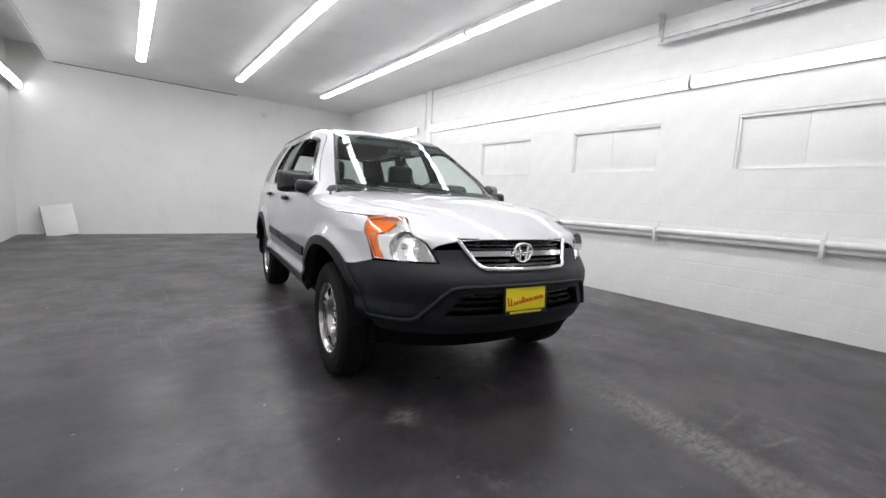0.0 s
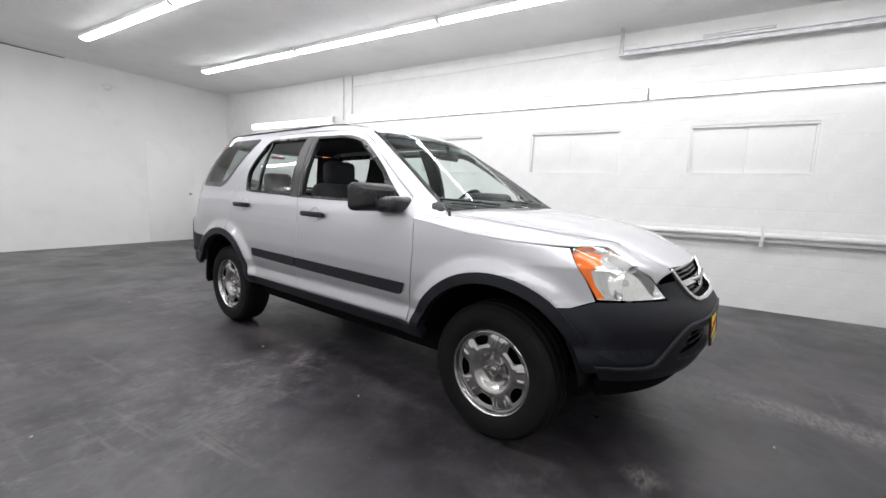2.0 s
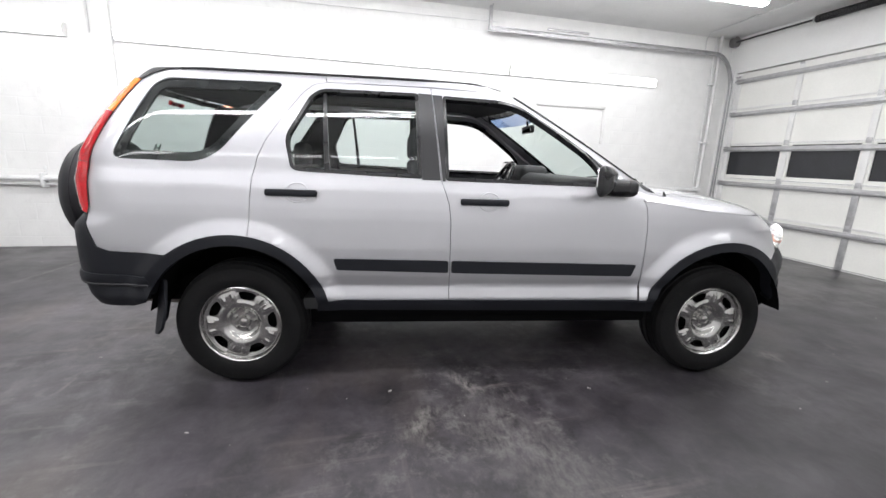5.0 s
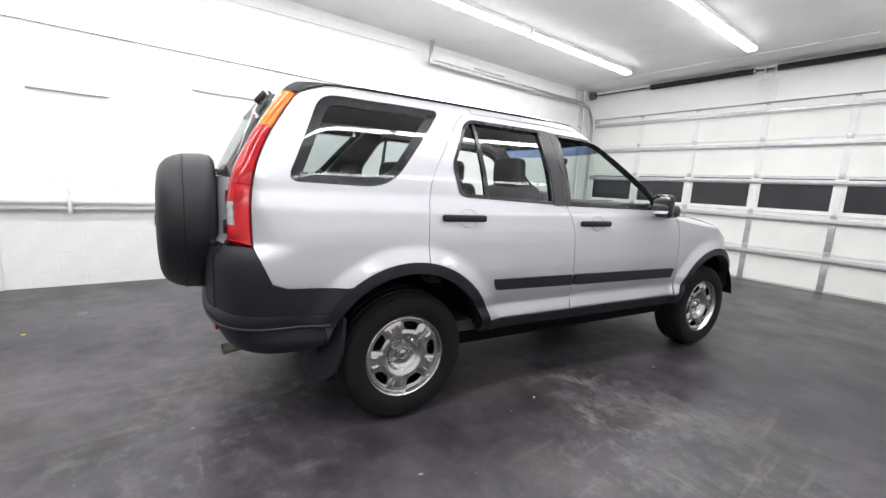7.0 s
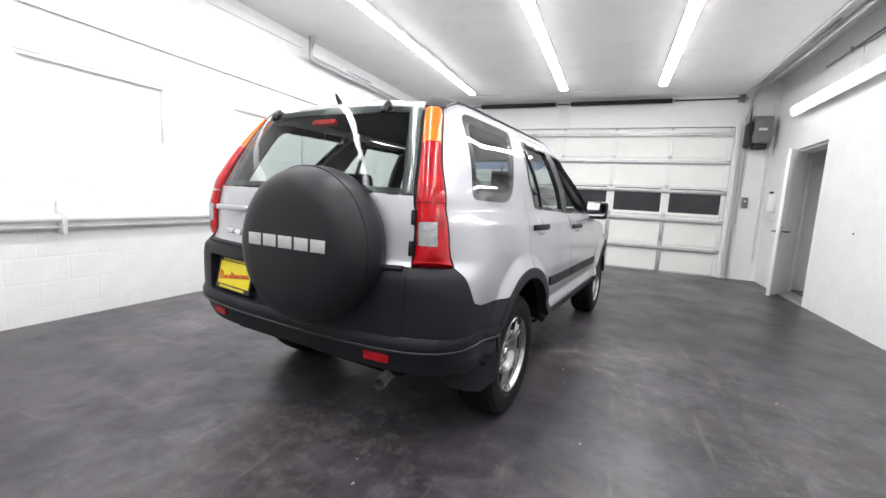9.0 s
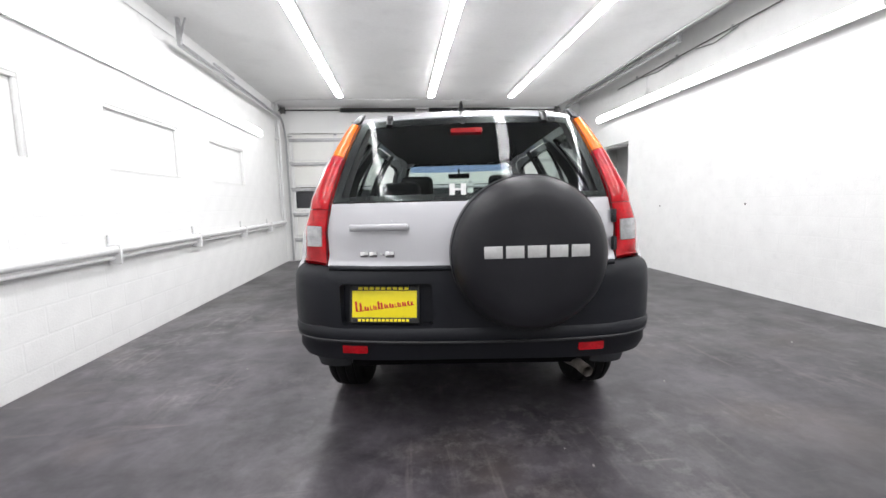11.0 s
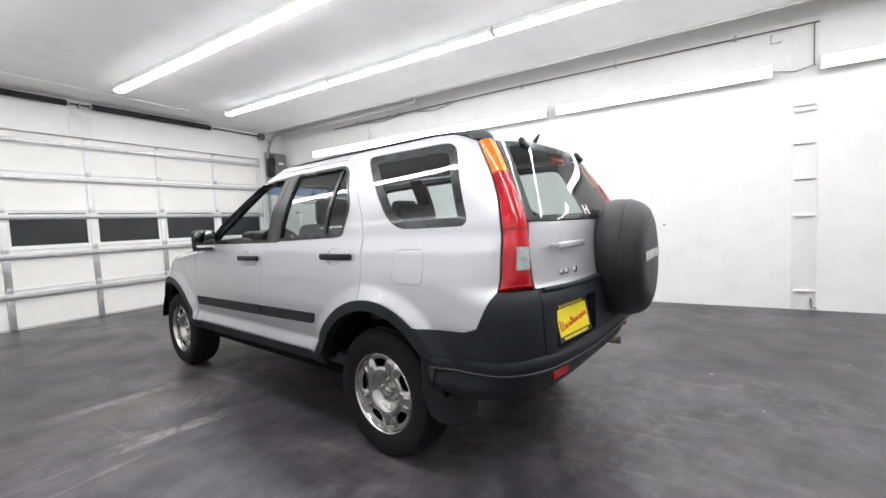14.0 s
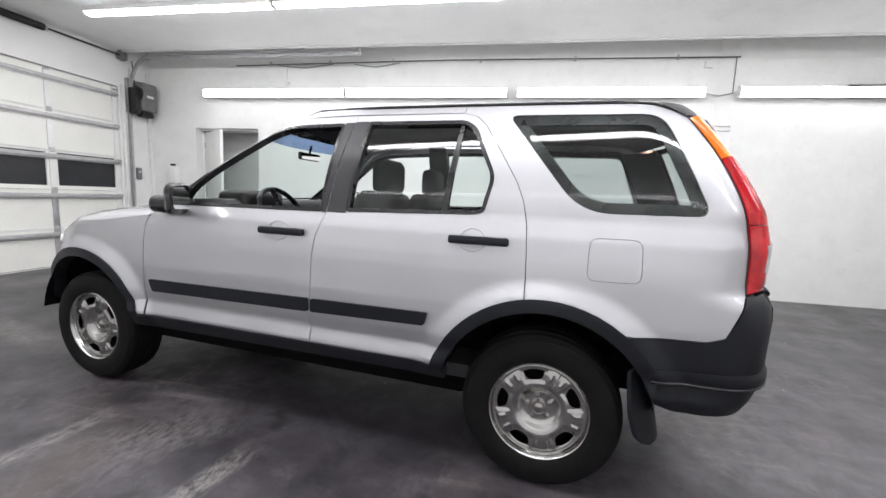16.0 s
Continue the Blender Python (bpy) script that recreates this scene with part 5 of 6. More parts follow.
def wheel_parts():
    """One wheel round the x axis, its outer face towards +x; parts under the tyre."""
    tyre = lathe("wheel", [(-0.085, 0.1940), (-0.105, 0.2130), (-0.112, 0.2600), (-0.106, 0.3013), (-0.085, 0.3230), (-0.055, 0.3290), (-0.050, 0.3220), (-0.042, 0.3220), (-0.037, 0.3295),
                           (-0.004, 0.3300), (0.002, 0.3230), (0.010, 0.3230), (0.014, 0.3295), (0.050, 0.3280), (0.055, 0.3210), (0.062, 0.3210), (0.066, 0.3260), (0.085, 0.3210), (0.104, 0.3013), (0.112, 0.2655), (0.108, 0.2220), (0.095, 0.2020), (0.085, 0.1940)],
                 RUBBER, car, "black tyre on a silver five-spoke steel wheel", 64, "x", 30)
    # rim flange with a fine groove, and the well behind it
    lathe("rim_flange", [(0.080, 0.200), (0.087, 0.203), (0.086, 0.2065), (0.091, 0.209), (0.099, 0.211), (0.1015, 0.215), (0.098, 0.219), (0.090, 0.217), (0.080, 0.208), (0.05, 0.190), (0.0, 0.184), (-0.09, 0.19)],
          STEEL_WHEEL, tyre, "", 64, "x", 50)
    prof = np.array([(0.030, 0.047), (0.050, 0.046), (0.066, 0.047), (0.076, 0.051), (0.086, 0.061), (0.095, 0.071), (0.106, 0.0775),
                     (0.120, 0.0805), (0.140, 0.0815), (0.165, 0.081), (0.182, 0.079), (0.190, 0.076), (0.196, 0.0755), (0.206, 0.080)])
    fine = np.linspace(0.030, 0.206, 177)
    soft = np.convolve(np.pad(np.interp(fine, prof[:, 0], prof[:, 1]), 4, mode="edge"), np.hanning(9) / np.hanning(9).sum(), mode="valid")
    R0, turn = 0.15, 2 * math.pi
    outer = dense([(0, 0.034), (R0 * turn, 0.034), (R0 * turn, 0.203), (0, 0.203)], 0.0065)
    holes = []
    for k in range(5):
        a0 = k * turn / 5 + turn / 10
        pts = [(0.138, -0.15), (0.136, 0.0), (0.138, 0.15), (0.150, 0.235), (0.178, 0.285), (0.183, 0.15), (0.184, 0.0), (0.183, -0.15), (0.178, -0.285), (0.150, -0.235)]
        holes.append(dense(fillet([(R0 * (a0 + a), r) for r, a in pts], 0.010), 0.006))

    def step(x):
        x = min(1.0, max(0.0, x))
        return x * x * (3 - 2 * x)

    def place(s, r, d):
        a = s / R0
        x = float(np.interp(r, fine, soft))
        off = abs((a / (turn / 5)) % 1.0 - 0.5)
        band = step((r - 0.118) / 0.02) * step((0.192 - r) / 0.012)
        # the slots lie in dished pockets; a pressed ridge flanks each one on the spoke
        x -= 0.007 * step((0.30 - off) / 0.07) * band
        x += 0.0045 * step(1 - abs(off - 0.375) / 0.035) * step((r - 0.140) / 0.012) * step((0.190 - r) / 0.010)
        return (x + d, -r * math.sin(a), r * math.cos(a))
    disc = sheet("wheel_disc", outer, holes, place, STEEL_WHEEL, tyre, "silver steel wheel disc with five slots", 0.0065, 0.018, weld=True)
    bm = bmesh.new()
    bm.from_mesh(disc.data)
    bmesh.ops.remove_doubles(bm, verts=bm.verts, dist=1e-5)
    bmesh.ops.recalc_face_normals(bm, faces=bm.faces)
    bm.to_mesh(disc.data)
    bm.free()
    disc.data.set_sharp_from_angle(angle=radians(40))
    # brake disc widened in near-black to paint the shade behind the slots
    lathe("shaded_brake_disc", [(0.022, 0.0), (0.022, 0.182), (0.0, 0.186), (-0.02, 0.0)], SHADED_LINER, tyre, "", 32)
    lathe("hub_cap", [(0.04, 0.036), (0.060, 0.034), (0.065, 0.031), (0.065, 0.027), (0.061, 0.025), (0.061, 0.017), (0.0635, 0.014), (0.0635, 0.0)], STEEL_WHEEL, tyre, "", 28)
    for k in range(5):
        a = math.pi / 2 + math.pi / 5 + k * 2 * math.pi / 5
        nut = lathe("lug_nut", [(0.042, 0.0115), (0.058, 0.0105), (0.062, 0.0075), (0.063, 0.0)], STEEL_WHEEL, tyre, "", 6, "x", 30)
        nut.data.transform(Matrix.Translation((-0.002, 0.052 * math.cos(a), 0.052 * math.sin(a))))
    # the steel wheel is a little smaller than the tyre's bead profile drawn above
    for ob in tyre.children:
        ob.data.transform(Matrix.Diagonal((1, 0.945, 0.945, 1)))
    return tyre


first = wheel_parts()
first.matrix_basis = pose(0.727, AXLE_F, HUB_Z - 0.005, -16, 0, 0)
for x, y, turn, spin in ((0.727, AXLE_R, 0, -26), (-0.727, AXLE_F, 180, -11), (-0.727, AXLE_R, 180, -48)):
    copy_thing(first, pose(x, y, HUB_Z - 0.005, 0, 0, turn) @ pose(0, 0, 0, spin, 0, 0))


# ---- the room ----
EAST, WEST, SOUTH, NORTH, TOP, TOP_WEST = 3.0, -3.5, -5.15, 7.3, 3.21, 3.45
LEDGE = -2.95


def structure(ob, label):
    return tagged(ob, label, kind="structure")


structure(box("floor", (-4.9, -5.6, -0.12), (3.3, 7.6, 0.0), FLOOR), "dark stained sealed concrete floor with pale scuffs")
structure(box("ceiling", (LEDGE, -5.4, TOP), (3.3, 7.6, TOP + 0.1), CEILING), "white painted flat ceiling")
structure(box("ceiling_recess", (-3.9, -5.4, TOP_WEST), (LEDGE, 7.6, TOP_WEST + 0.1), CEILING), "raised ceiling strip along one wall")
structure(box("ceiling_step", (LEDGE, -5.15, TOP + 0.101), (LEDGE + 0.04, 7.3, TOP_WEST + 0.1), CEILING), "step up in the ceiling")
structure(box("trim_ceiling", (LEDGE - 0.025, -5.15, TOP - 0.02), (LEDGE - 0.001, 7.3, TOP + 0.06), WHITE_METAL), "white trim along the ceiling edge")

WINDOWS = ((0.83, 1.915), (-1.10, 0.065), (-3.01, -1.865))
WIN_LOW, WIN_HIGH = 1.525, 2.065
DOORWAY = (-4.30, -3.15, 2.16)


def rect_minus(r, cut):
    """A rectangle (y0, y1, z0, z1) less another one."""
    y0, y1, z0, z1 = r
    a0, a1, b0, b1 = cut
    if a1 <= y0 or a0 >= y1 or b1 <= z0 or b0 >= z1:
        return [r]
    out = []
    if b0 > z0:
        out.append((y0, y1, z0, b0))
    if b1 < z1:
        out.append((y0, y1, b1, z1))
    lo, hi = max(z0, b0), min(z1, b1)
    if a0 > y0:
        out.append((y0, a0, lo, hi))
    if a1 < y1:
        out.append((a1, y1, lo, hi))
    return out


def slab(bm, x0, x1, rects):
    for y0, y1, z0, z1 in rects:
        add_box(bm, (x0, y0, z0), (x1, y1, z1))


def pierced(rect, cuts):
    rects = [rect]
    for c in cuts:
        rects = [p for r in rects for p in rect_minus(r, c)]
    return rects


east_cuts = [(y0, y1, WIN_LOW, WIN_HIGH) for y0, y1 in WINDOWS]
bm = bmesh.new()
slab(bm, EAST + 0.004, EAST + 0.22, pierced((-5.4, 7.6, 0, TOP), east_cuts))
wall_east = structure(part("wall_east", bm, WHITE_WALL), "white painted concrete block wall with boarded windows")
bm = bmesh.new()
slab(bm, WEST - 0.26, WEST - 0.003, pierced((-5.4, 7.6, 0, TOP_WEST), [(DOORWAY[0], DOORWAY[1], -1, DOORWAY[2])]))
wall_west = structure(part("wall_west", bm, WHITE_WALL), "white painted concrete block wall with a doorway")
structure(box("wall_north", (-3.9, NORTH, 0), (3.3, NORTH + 0.2, TOP_WEST), WHITE_WALL), "white painted plain end wall")
bm = bmesh.new()
add_box(bm, (-3.9, SOUTH - 0.25, 0), (-2.93, SOUTH, TOP_WEST))
add_box(bm, (2.84, SOUTH - 0.25, 0), (3.3, SOUTH, TOP_WEST))
add_box(bm, (-2.93, SOUTH - 0.25, 2.68), (2.84, SOUTH, TOP_WEST))
wall_south = structure(part("wall_south", bm, WHITE_WALL), "white painted wall round the garage door")

# boarded windows
for i, (y0, y1) in enumerate(WINDOWS):
    w = structure(empty("window_%d" % (i + 1)), "window opening closed with white painted boards")
    mid = y0 + (y1 - y0) * 0.52
    box("pane", (EAST + 0.045, y0, WIN_LOW), (EAST + 0.075, mid - 0.0006, WIN_HIGH), WHITE_WALL, w, "white board", 0.002)
    box("pane", (EAST + 0.045, mid + 0.0006, WIN_LOW), (EAST + 0.075, y1, WIN_HIGH), WHITE_WALL, w, "white board", 0.002)
    box("window_frame", (EAST + 0.012, y0, WIN_HIGH - 0.030), (EAST + 0.044, y1, WIN_HIGH), WHITE_WALL, w, "", 0.003)
    box("window_frame", (EAST + 0.016, y0, WIN_LOW), (EAST + 0.044, y0 + 0.022, WIN_HIGH - 0.032), WHITE_WALL, w, "", 0.003)
    box("window_frame", (EAST + 0.016, y1 - 0.022, WIN_LOW), (EAST + 0.044, y1, WIN_HIGH - 0.032), WHITE_WALL, w, "", 0.003)
    box("window_sill", (EAST + 0.004, y0 - 0.02, WIN_LOW - 0.030), (EAST + 0.046, y1 + 0.02, WIN_LOW - 0.001), WHITE_WALL, w, "", 0.003)
    box("window_seal", (EAST + 0.070, y0, WIN_LOW), (EAST + 0.2, y1, WIN_HIGH), SHADOW_GAP, w)


# ---- strip lamps ----
def strip_lamp(length, deep, glow):
    """A long batten with a rounded glowing lens, along y, its back at z 0 and its lens below."""
    lamp = empty("strip_lamp", None, "long white fluorescent strip lamp, switched on", "strip lamp")
    bm = bmesh.new()
    add_box(bm, (-0.066, 0.0, -0.030 - deep), (0.066, length, 0.0), 0.004)
    part("housing", bm, WHITE_METAL, lamp)
    prof = [(-0.062, -0.030), (-0.066, -0.048), (-0.056, -0.070), (-0.030, -0.082), (0.030, -0.082), (0.056, -0.070), (0.066, -0.048), (0.062, -0.030)]
    prof = [(x, min(z, -0.030 - deep) if deep else z) for x, z in prof]
    verts = [(x, y, z) for y in (0.012, length - 0.012) for x, z in prof]
    n = len(prof)
    faces = [(i, i + 1, n + i + 1, n + i) for i in range(n - 1)]
    finish("lens", verts, faces, glow, lamp, "glowing white lens", 60)
    for y in (0.0, length - 0.014):
        bm = bmesh.new()
        vs = [bm.verts.new((x, y, z)) for x, z in prof] + [bm.verts.new((x, y + 0.014, z)) for x, z in prof]
        bm.faces.new(vs[:n])
        bm.faces.new(vs[n:][::-1])
        for i in range(n):
            bm.faces.new((vs[i], vs[(i + 1) % n], vs[n + (i + 1) % n], vs[n + i]))
        bmesh.ops.recalc_face_normals(bm, faces=bm.faces)
        part("end_cap", bm, WHITE_METAL, lamp)
    return lamp


LONG = 2.395
first_lamp = strip_lamp(LONG, 0.028, TUBE)
east_lamp = strip_lamp(LONG, 0.0, EAST_TUBE)
west_lamp = strip_lamp(LONG, 0.0, WEST_TUBE)
spots = []
for x in (-1.63, -0.09, 1.595):
    for y in (-4.055, -1.635, 0.785, 3.225):
        spots.append((pose(x, y, TOP), "strip lamps on the ceiling"))
for y in (-3.785, -1.375, 1.01, 3.88):
    spots.append((pose(EAST, y, 2.46, 0, 90, 0), "strip lamps on the walls"))
for y in (-4.0, -1.585, 0.935, 3.72, 4.88):
    spots.append((pose(WEST + 0.10, y, 2.685, 0, -90, 0), "strip lamps on the walls"))
lamps = []
for i, (m, g) in enumerate(spots):
    if "ceiling" in g:
        lamp = first_lamp if i == 0 else copy_thing(first_lamp, m)
    else:
        lamp = east_lamp if i == 12 else west_lamp if i == 16 else copy_thing(east_lamp if i < 16 else west_lamp, m)
    lamp.matrix_world = m
    lamp["group"] = g
    lamps.append(lamp)
for i, lamp in enumerate(lamps):
    if i >= 12:
        # opaque upper side of the wall lamps
        up = 1 if i >= 16 else -1
        box("hood", (min(up * 0.0672, up * 0.0712), 0.0, -0.084), (max(up * 0.0672, up * 0.0712), LONG, 0.0), WHITE_METAL, lamp)
        box("hood_lip", (min(up * 0.044, up * 0.0672), 0.0, -0.088), (max(up * 0.044, up * 0.0672), LONG, -0.0845), WHITE_METAL, lamp)
    if i >= 16:
        for y in (0.35, LONG - 0.35):
            box("arm", (-0.015, y - 0.015, 0.0), (0.015, y + 0.015, 0.10), WHITE_METAL, lamp, "", 0.003)


# ---- sectional garage door ----
def garage_door():
    d = structure(empty("door_1"), "white sectional garage door with a row of dark panes")
    x0, x1, h, face = -2.925, 2.835, 2.67, SOUTH - 0.045
    rows = [0.0, 0.534, 1.068, 1.602, 2.136, 2.67]
    cols = np.linspace(x0, x1, 7)
    for r in range(5):
        z0, z1 = rows[r] + 0.002, rows[r + 1] - 0.002
        bm = bmesh.new()
        if r == 2:
            add_box(bm, (x0, face - 0.04, z0), (x1, face, z0 + 0.055))
            add_box(bm, (x0, face - 0.04, z1 - 0.03), (x1, face, z1))
            for c in cols:
                a, b = max(x0, c - 0.07), min(x1, c + 0.07)
                add_box(bm, (a, face - 0.04, z0 + 0.055), (b, face, z1 - 0.03))
        else:
            add_box(bm, (x0, face - 0.04, z0), (x1, face, z1))
        section = part("door_section", bm, DOOR_PANEL, d)
        for k, c in enumerate(cols):
            a, b = (c, c + 0.075) if k == 0 else (c - 0.075, c) if k == 6 else (c - 0.038, c + 0.038)
            box("stile", (a, face, z0), (b, face + 0.014, z1), GALV if r in (0, 1) and 0 < k < 6 else WHITE_METAL, section, "", 0.003)
            if 0 < k < 6:
                hinge = box("hinge", (c - 0.03, face + 0.014, z1 - 0.03), (c + 0.03, face + 0.022, z1 + 0.035 if r < 4 else z1), GALV, section, "small steel hinge", 0.002)
            else:
                s = 1 if k == 0 else -1
                tube("roller", [(c - s * 0.01, face + 0.035, z1 - 0.05), (c + s * 0.07, face + 0.035, z1 - 0.05)], 0.012, GALV, section, sides=8)
        for z in (z0 + 0.0, z1 - 0.012):
            box("rail", (x0 + 0.08, face, z), (x1 - 0.08, face + 0.008, z + 0.012), WHITE_METAL, section)
        if r == 2:
            for k in range(6):
                box("pane", (cols[k] + 0.07, face - 0.03, z0 + 0.055), (cols[k + 1] - 0.07, face - 0.018, z1 - 0.03), DOOR_GLASS, section, "dark pane")
        # stiffening strut
        zs = rows[r + 1] - (0.125 if r == 4 else 0.085)
        bm = bmesh.new()
        prof = [(0.0, -0.035), (0.012, -0.035), (0.014, -0.016), (0.048, -0.014), (0.048, 0.014), (0.014, 0.016), (0.012, 0.035), (0.0, 0.035)]
        vs = [[bm.verts.new((x, face + 0.014 + y, zs + z)) for y, z in prof] for x in (x0 + 0.01, x1 - 0.01)]
        n = len(prof)
        for i in range(n):
            bm.faces.new((vs[0][i], vs[0][(i + 1) % n], vs[1][(i + 1) % n], vs[1][i]))
        bm.faces.new(vs[0])
        bm.faces.new(vs[1][::-1])
        bmesh.ops.recalc_face_normals(bm, faces=bm.faces)
        part("strut", bm, GALV, section, "pale steel strut")
    box("bottom_seal", (x0, face - 0.045, 0.0), (x1, face + 0.004, 0.02), SHADOW_GAP, d)
    box("light_gap", (x0 - 0.01, face - 0.20, 0.0), (x1 + 0.01, face - 0.19, h + 0.02), SHADOW_GAP, d)


garage_door()


def spring_bar():
    y, z = SOUTH + 0.095, 3.13
    bar = empty("spring_bar", None, "black torsion springs on a steel shaft over the door", "spring bar")
    tube("shaft", [(-3.02, y, z), (2.97, y, z)], 0.013, DARK_STEEL, bar)
    for a, b in ((0.17, 1.72), (-1.88, -0.12)):
        prof = [(a, 0.013)]
        n = int((b - a) / 0.016)
        for i in range(n):
            s = a + (b - a) * i / n
            prof += [(s, 0.040), (s + 0.008, 0.046)]
        prof += [(b, 0.040), (b, 0.013)]
        spring = lathe("spring", prof, DARK_STEEL, bar, "black coil spring", 16, "x", 30)
        spring.data.transform(Matrix.Translation((0, y, z)))
        for e in (a, b):
            cone = lathe("winding_cone", [(e - 0.03, 0.014), (e - 0.03, 0.034), (e + 0.03, 0.030), (e + 0.03, 0.014)], GALV, bar, "", 16)
            cone.data.transform(Matrix.Translation((0, y, z)))
    box("centre_plate", (-0.055, SOUTH, 3.0), (0.10, SOUTH + 0.012, 3.2), WHITE_METAL, bar, "", 0.002)
    box("bearing_arm", (0.012, SOUTH, z - 0.03), (0.032, y + 0.02, z + 0.03), GALV, bar, "", 0.003)
    for x in (-2.93, 2.88):
        drum = lathe("cable_drum", [(x - 0.035, 0.013), (x - 0.035, 0.075), (x - 0.025, 0.062), (x + 0.025, 0.058), (x + 0.035, 0.072), (x + 0.035, 0.013)], CASE_GREY, bar, "", 24)
        drum.data.transform(Matrix.Translation((0, y, z)))
        s = 1 if x > 0 else -1
        box("end_plate", (x + s * 0.05, SOUTH, z - 0.06), (x + s * 0.056, y + 0.05, z + 0.06), GALV, bar, "", 0.001)


spring_bar()
structure(box("trim_header", (-0.13, SOUTH, 2.69), (0.13, SOUTH + 0.004, 2.99), WHITE_METAL), "white backing board under the spring bracket")


def door_track(x, side, z, y_end, top, name):
    """Upright and level steel channels of the garage door, with a hanger."""
    t = empty("door_track", None, "galvanised steel garage door track hung from the ceiling", "door track", "door tracks")
    prof = [(-0.012, -0.028), (0.014, -0.028), (0.014, -0.022), (-0.006, -0.022), (-0.006, 0.022), (0.014, 0.022), (0.014, 0.028), (-0.012, 0.028)]
    path = [(0.05, 0.02), (0.05, 2.42)] + [(0.05 + 0.38 * (1 - math.cos(a)), 2.42 + (z - 2.42) * math.sin(a)) for a in np.linspace(0.15, math.pi / 2, 9)] + [(y_end - SOUTH, z)]
    bm = bmesh.new()
    rings = []
    for i, (a, b) in enumerate(path):
        p, q = path[max(i - 1, 0)], path[min(i + 1, len(path) - 1)]
        d = Vector((q[0] - p[0], q[1] - p[1])).normalized()
        nrm = Vector((-d.y, d.x))
        rings.append([bm.verts.new((x + side * u, SOUTH + a + nrm.x * v, b + nrm.y * v)) for u, v in [(k[0] * -1, k[1]) for k in prof]])
    n = len(prof)
    for i in range(len(rings) - 1):
        for k in range(n):
            bm.faces.new((rings[i][k], rings[i][(k + 1) % n], rings[i + 1][(k + 1) % n], rings[i + 1][k]))
    bm.faces.new(rings[0])
    bm.faces.new(rings[-1])
    bmesh.ops.recalc_face_normals(bm, faces=bm.faces)
    part("channel", bm, GALV, t)
    # stiffening angle on the level length
    box("angle", (x + side * 0.02 - 0.003, SOUTH + 0.5, z + 0.026), (x + side * 0.02 + 0.003, y_end, z + 0.040), GALV, t)
    # hanger: upright and a gusset
    box("hanger", (x - 0.02, y_end - 0.045, z - 0.02), (x + 0.02, y_end - 0.005, top), GALV, t, "", 0.002)
    bm = bmesh.new()
    vs = [bm.verts.new((x + dx, y_end - 0.025 + dy, zz)) for dy in (0.0, 0.006) for dx, zz in ((-0.02, z + 0.04), (0.02, z + 0.04), (0.09 * -side + 0.02, top), (-0.09 * 1, top))]
    bm.faces.new(vs[:4])
    bm.faces.new(vs[4:][::-1])
    for i in range(4):
        bm.faces.new((vs[i], vs[(i + 1) % 4], vs[4 + (i + 1) % 4], vs[4 + i]))
    bmesh.ops.recalc_face_normals(bm, faces=bm.faces)
    part("gusset", bm, GALV, t)
    box("brace", (x - 0.012, y_end - 1.50, z + 0.060), (x + 0.012, y_end - 0.86, z + 0.085), GALV, t, "slotted steel brace", 0.002)
    return t


door_track(2.87, 1, 2.935, -1.02, TOP, "a")
door_track(-3.06, -1, 3.14, -1.24, TOP_WEST, "b")


def door_motor():
    m = empty("door_motor", None, "grey garage door motor on the wall beside the door", "motor")
    box("motor_case", (-3.40, SOUTH + 0.045, 2.36), (-3.13, SOUTH + 0.24, 2.80), CASE_GREY, m, "", 0.03)
    box("mounting_plate", (-3.44, SOUTH, 2.32), (-3.04, SOUTH + 0.045, 2.84), GALV, m, "", 0.004)
    lathe("gear_wheel", [(-3.12, 0.0), (-3.12, 0.11), (-3.09, 0.11), (-3.09, 0.0)], DARK_STEEL, m, "", 24).data.transform(Matrix.Translation((0, SOUTH + 0.15, 2.62)))
    box("gear_box", (-3.13, SOUTH + 0.05, 2.30), (-3.04, SOUTH + 0.2, 2.70), DARK_STEEL, m, "", 0.02)
    box("motor_end", (-3.36, SOUTH + 0.06, 2.27), (-3.16, SOUTH + 0.20, 2.36), DARK_STEEL, m, "", 0.02)
    box("switch_label", (-3.32, SOUTH + 0.2405, 2.57), (-3.20, SOUTH + 0.242, 2.61), WHITE_METAL, m)
    tube("drive_chain", [(-3.105, SOUTH + 0.12, 2.66), (-3.09, SOUTH + 0.10, 3.10)], 0.008, DARK_STEEL, m, sides=6)


door_motor()


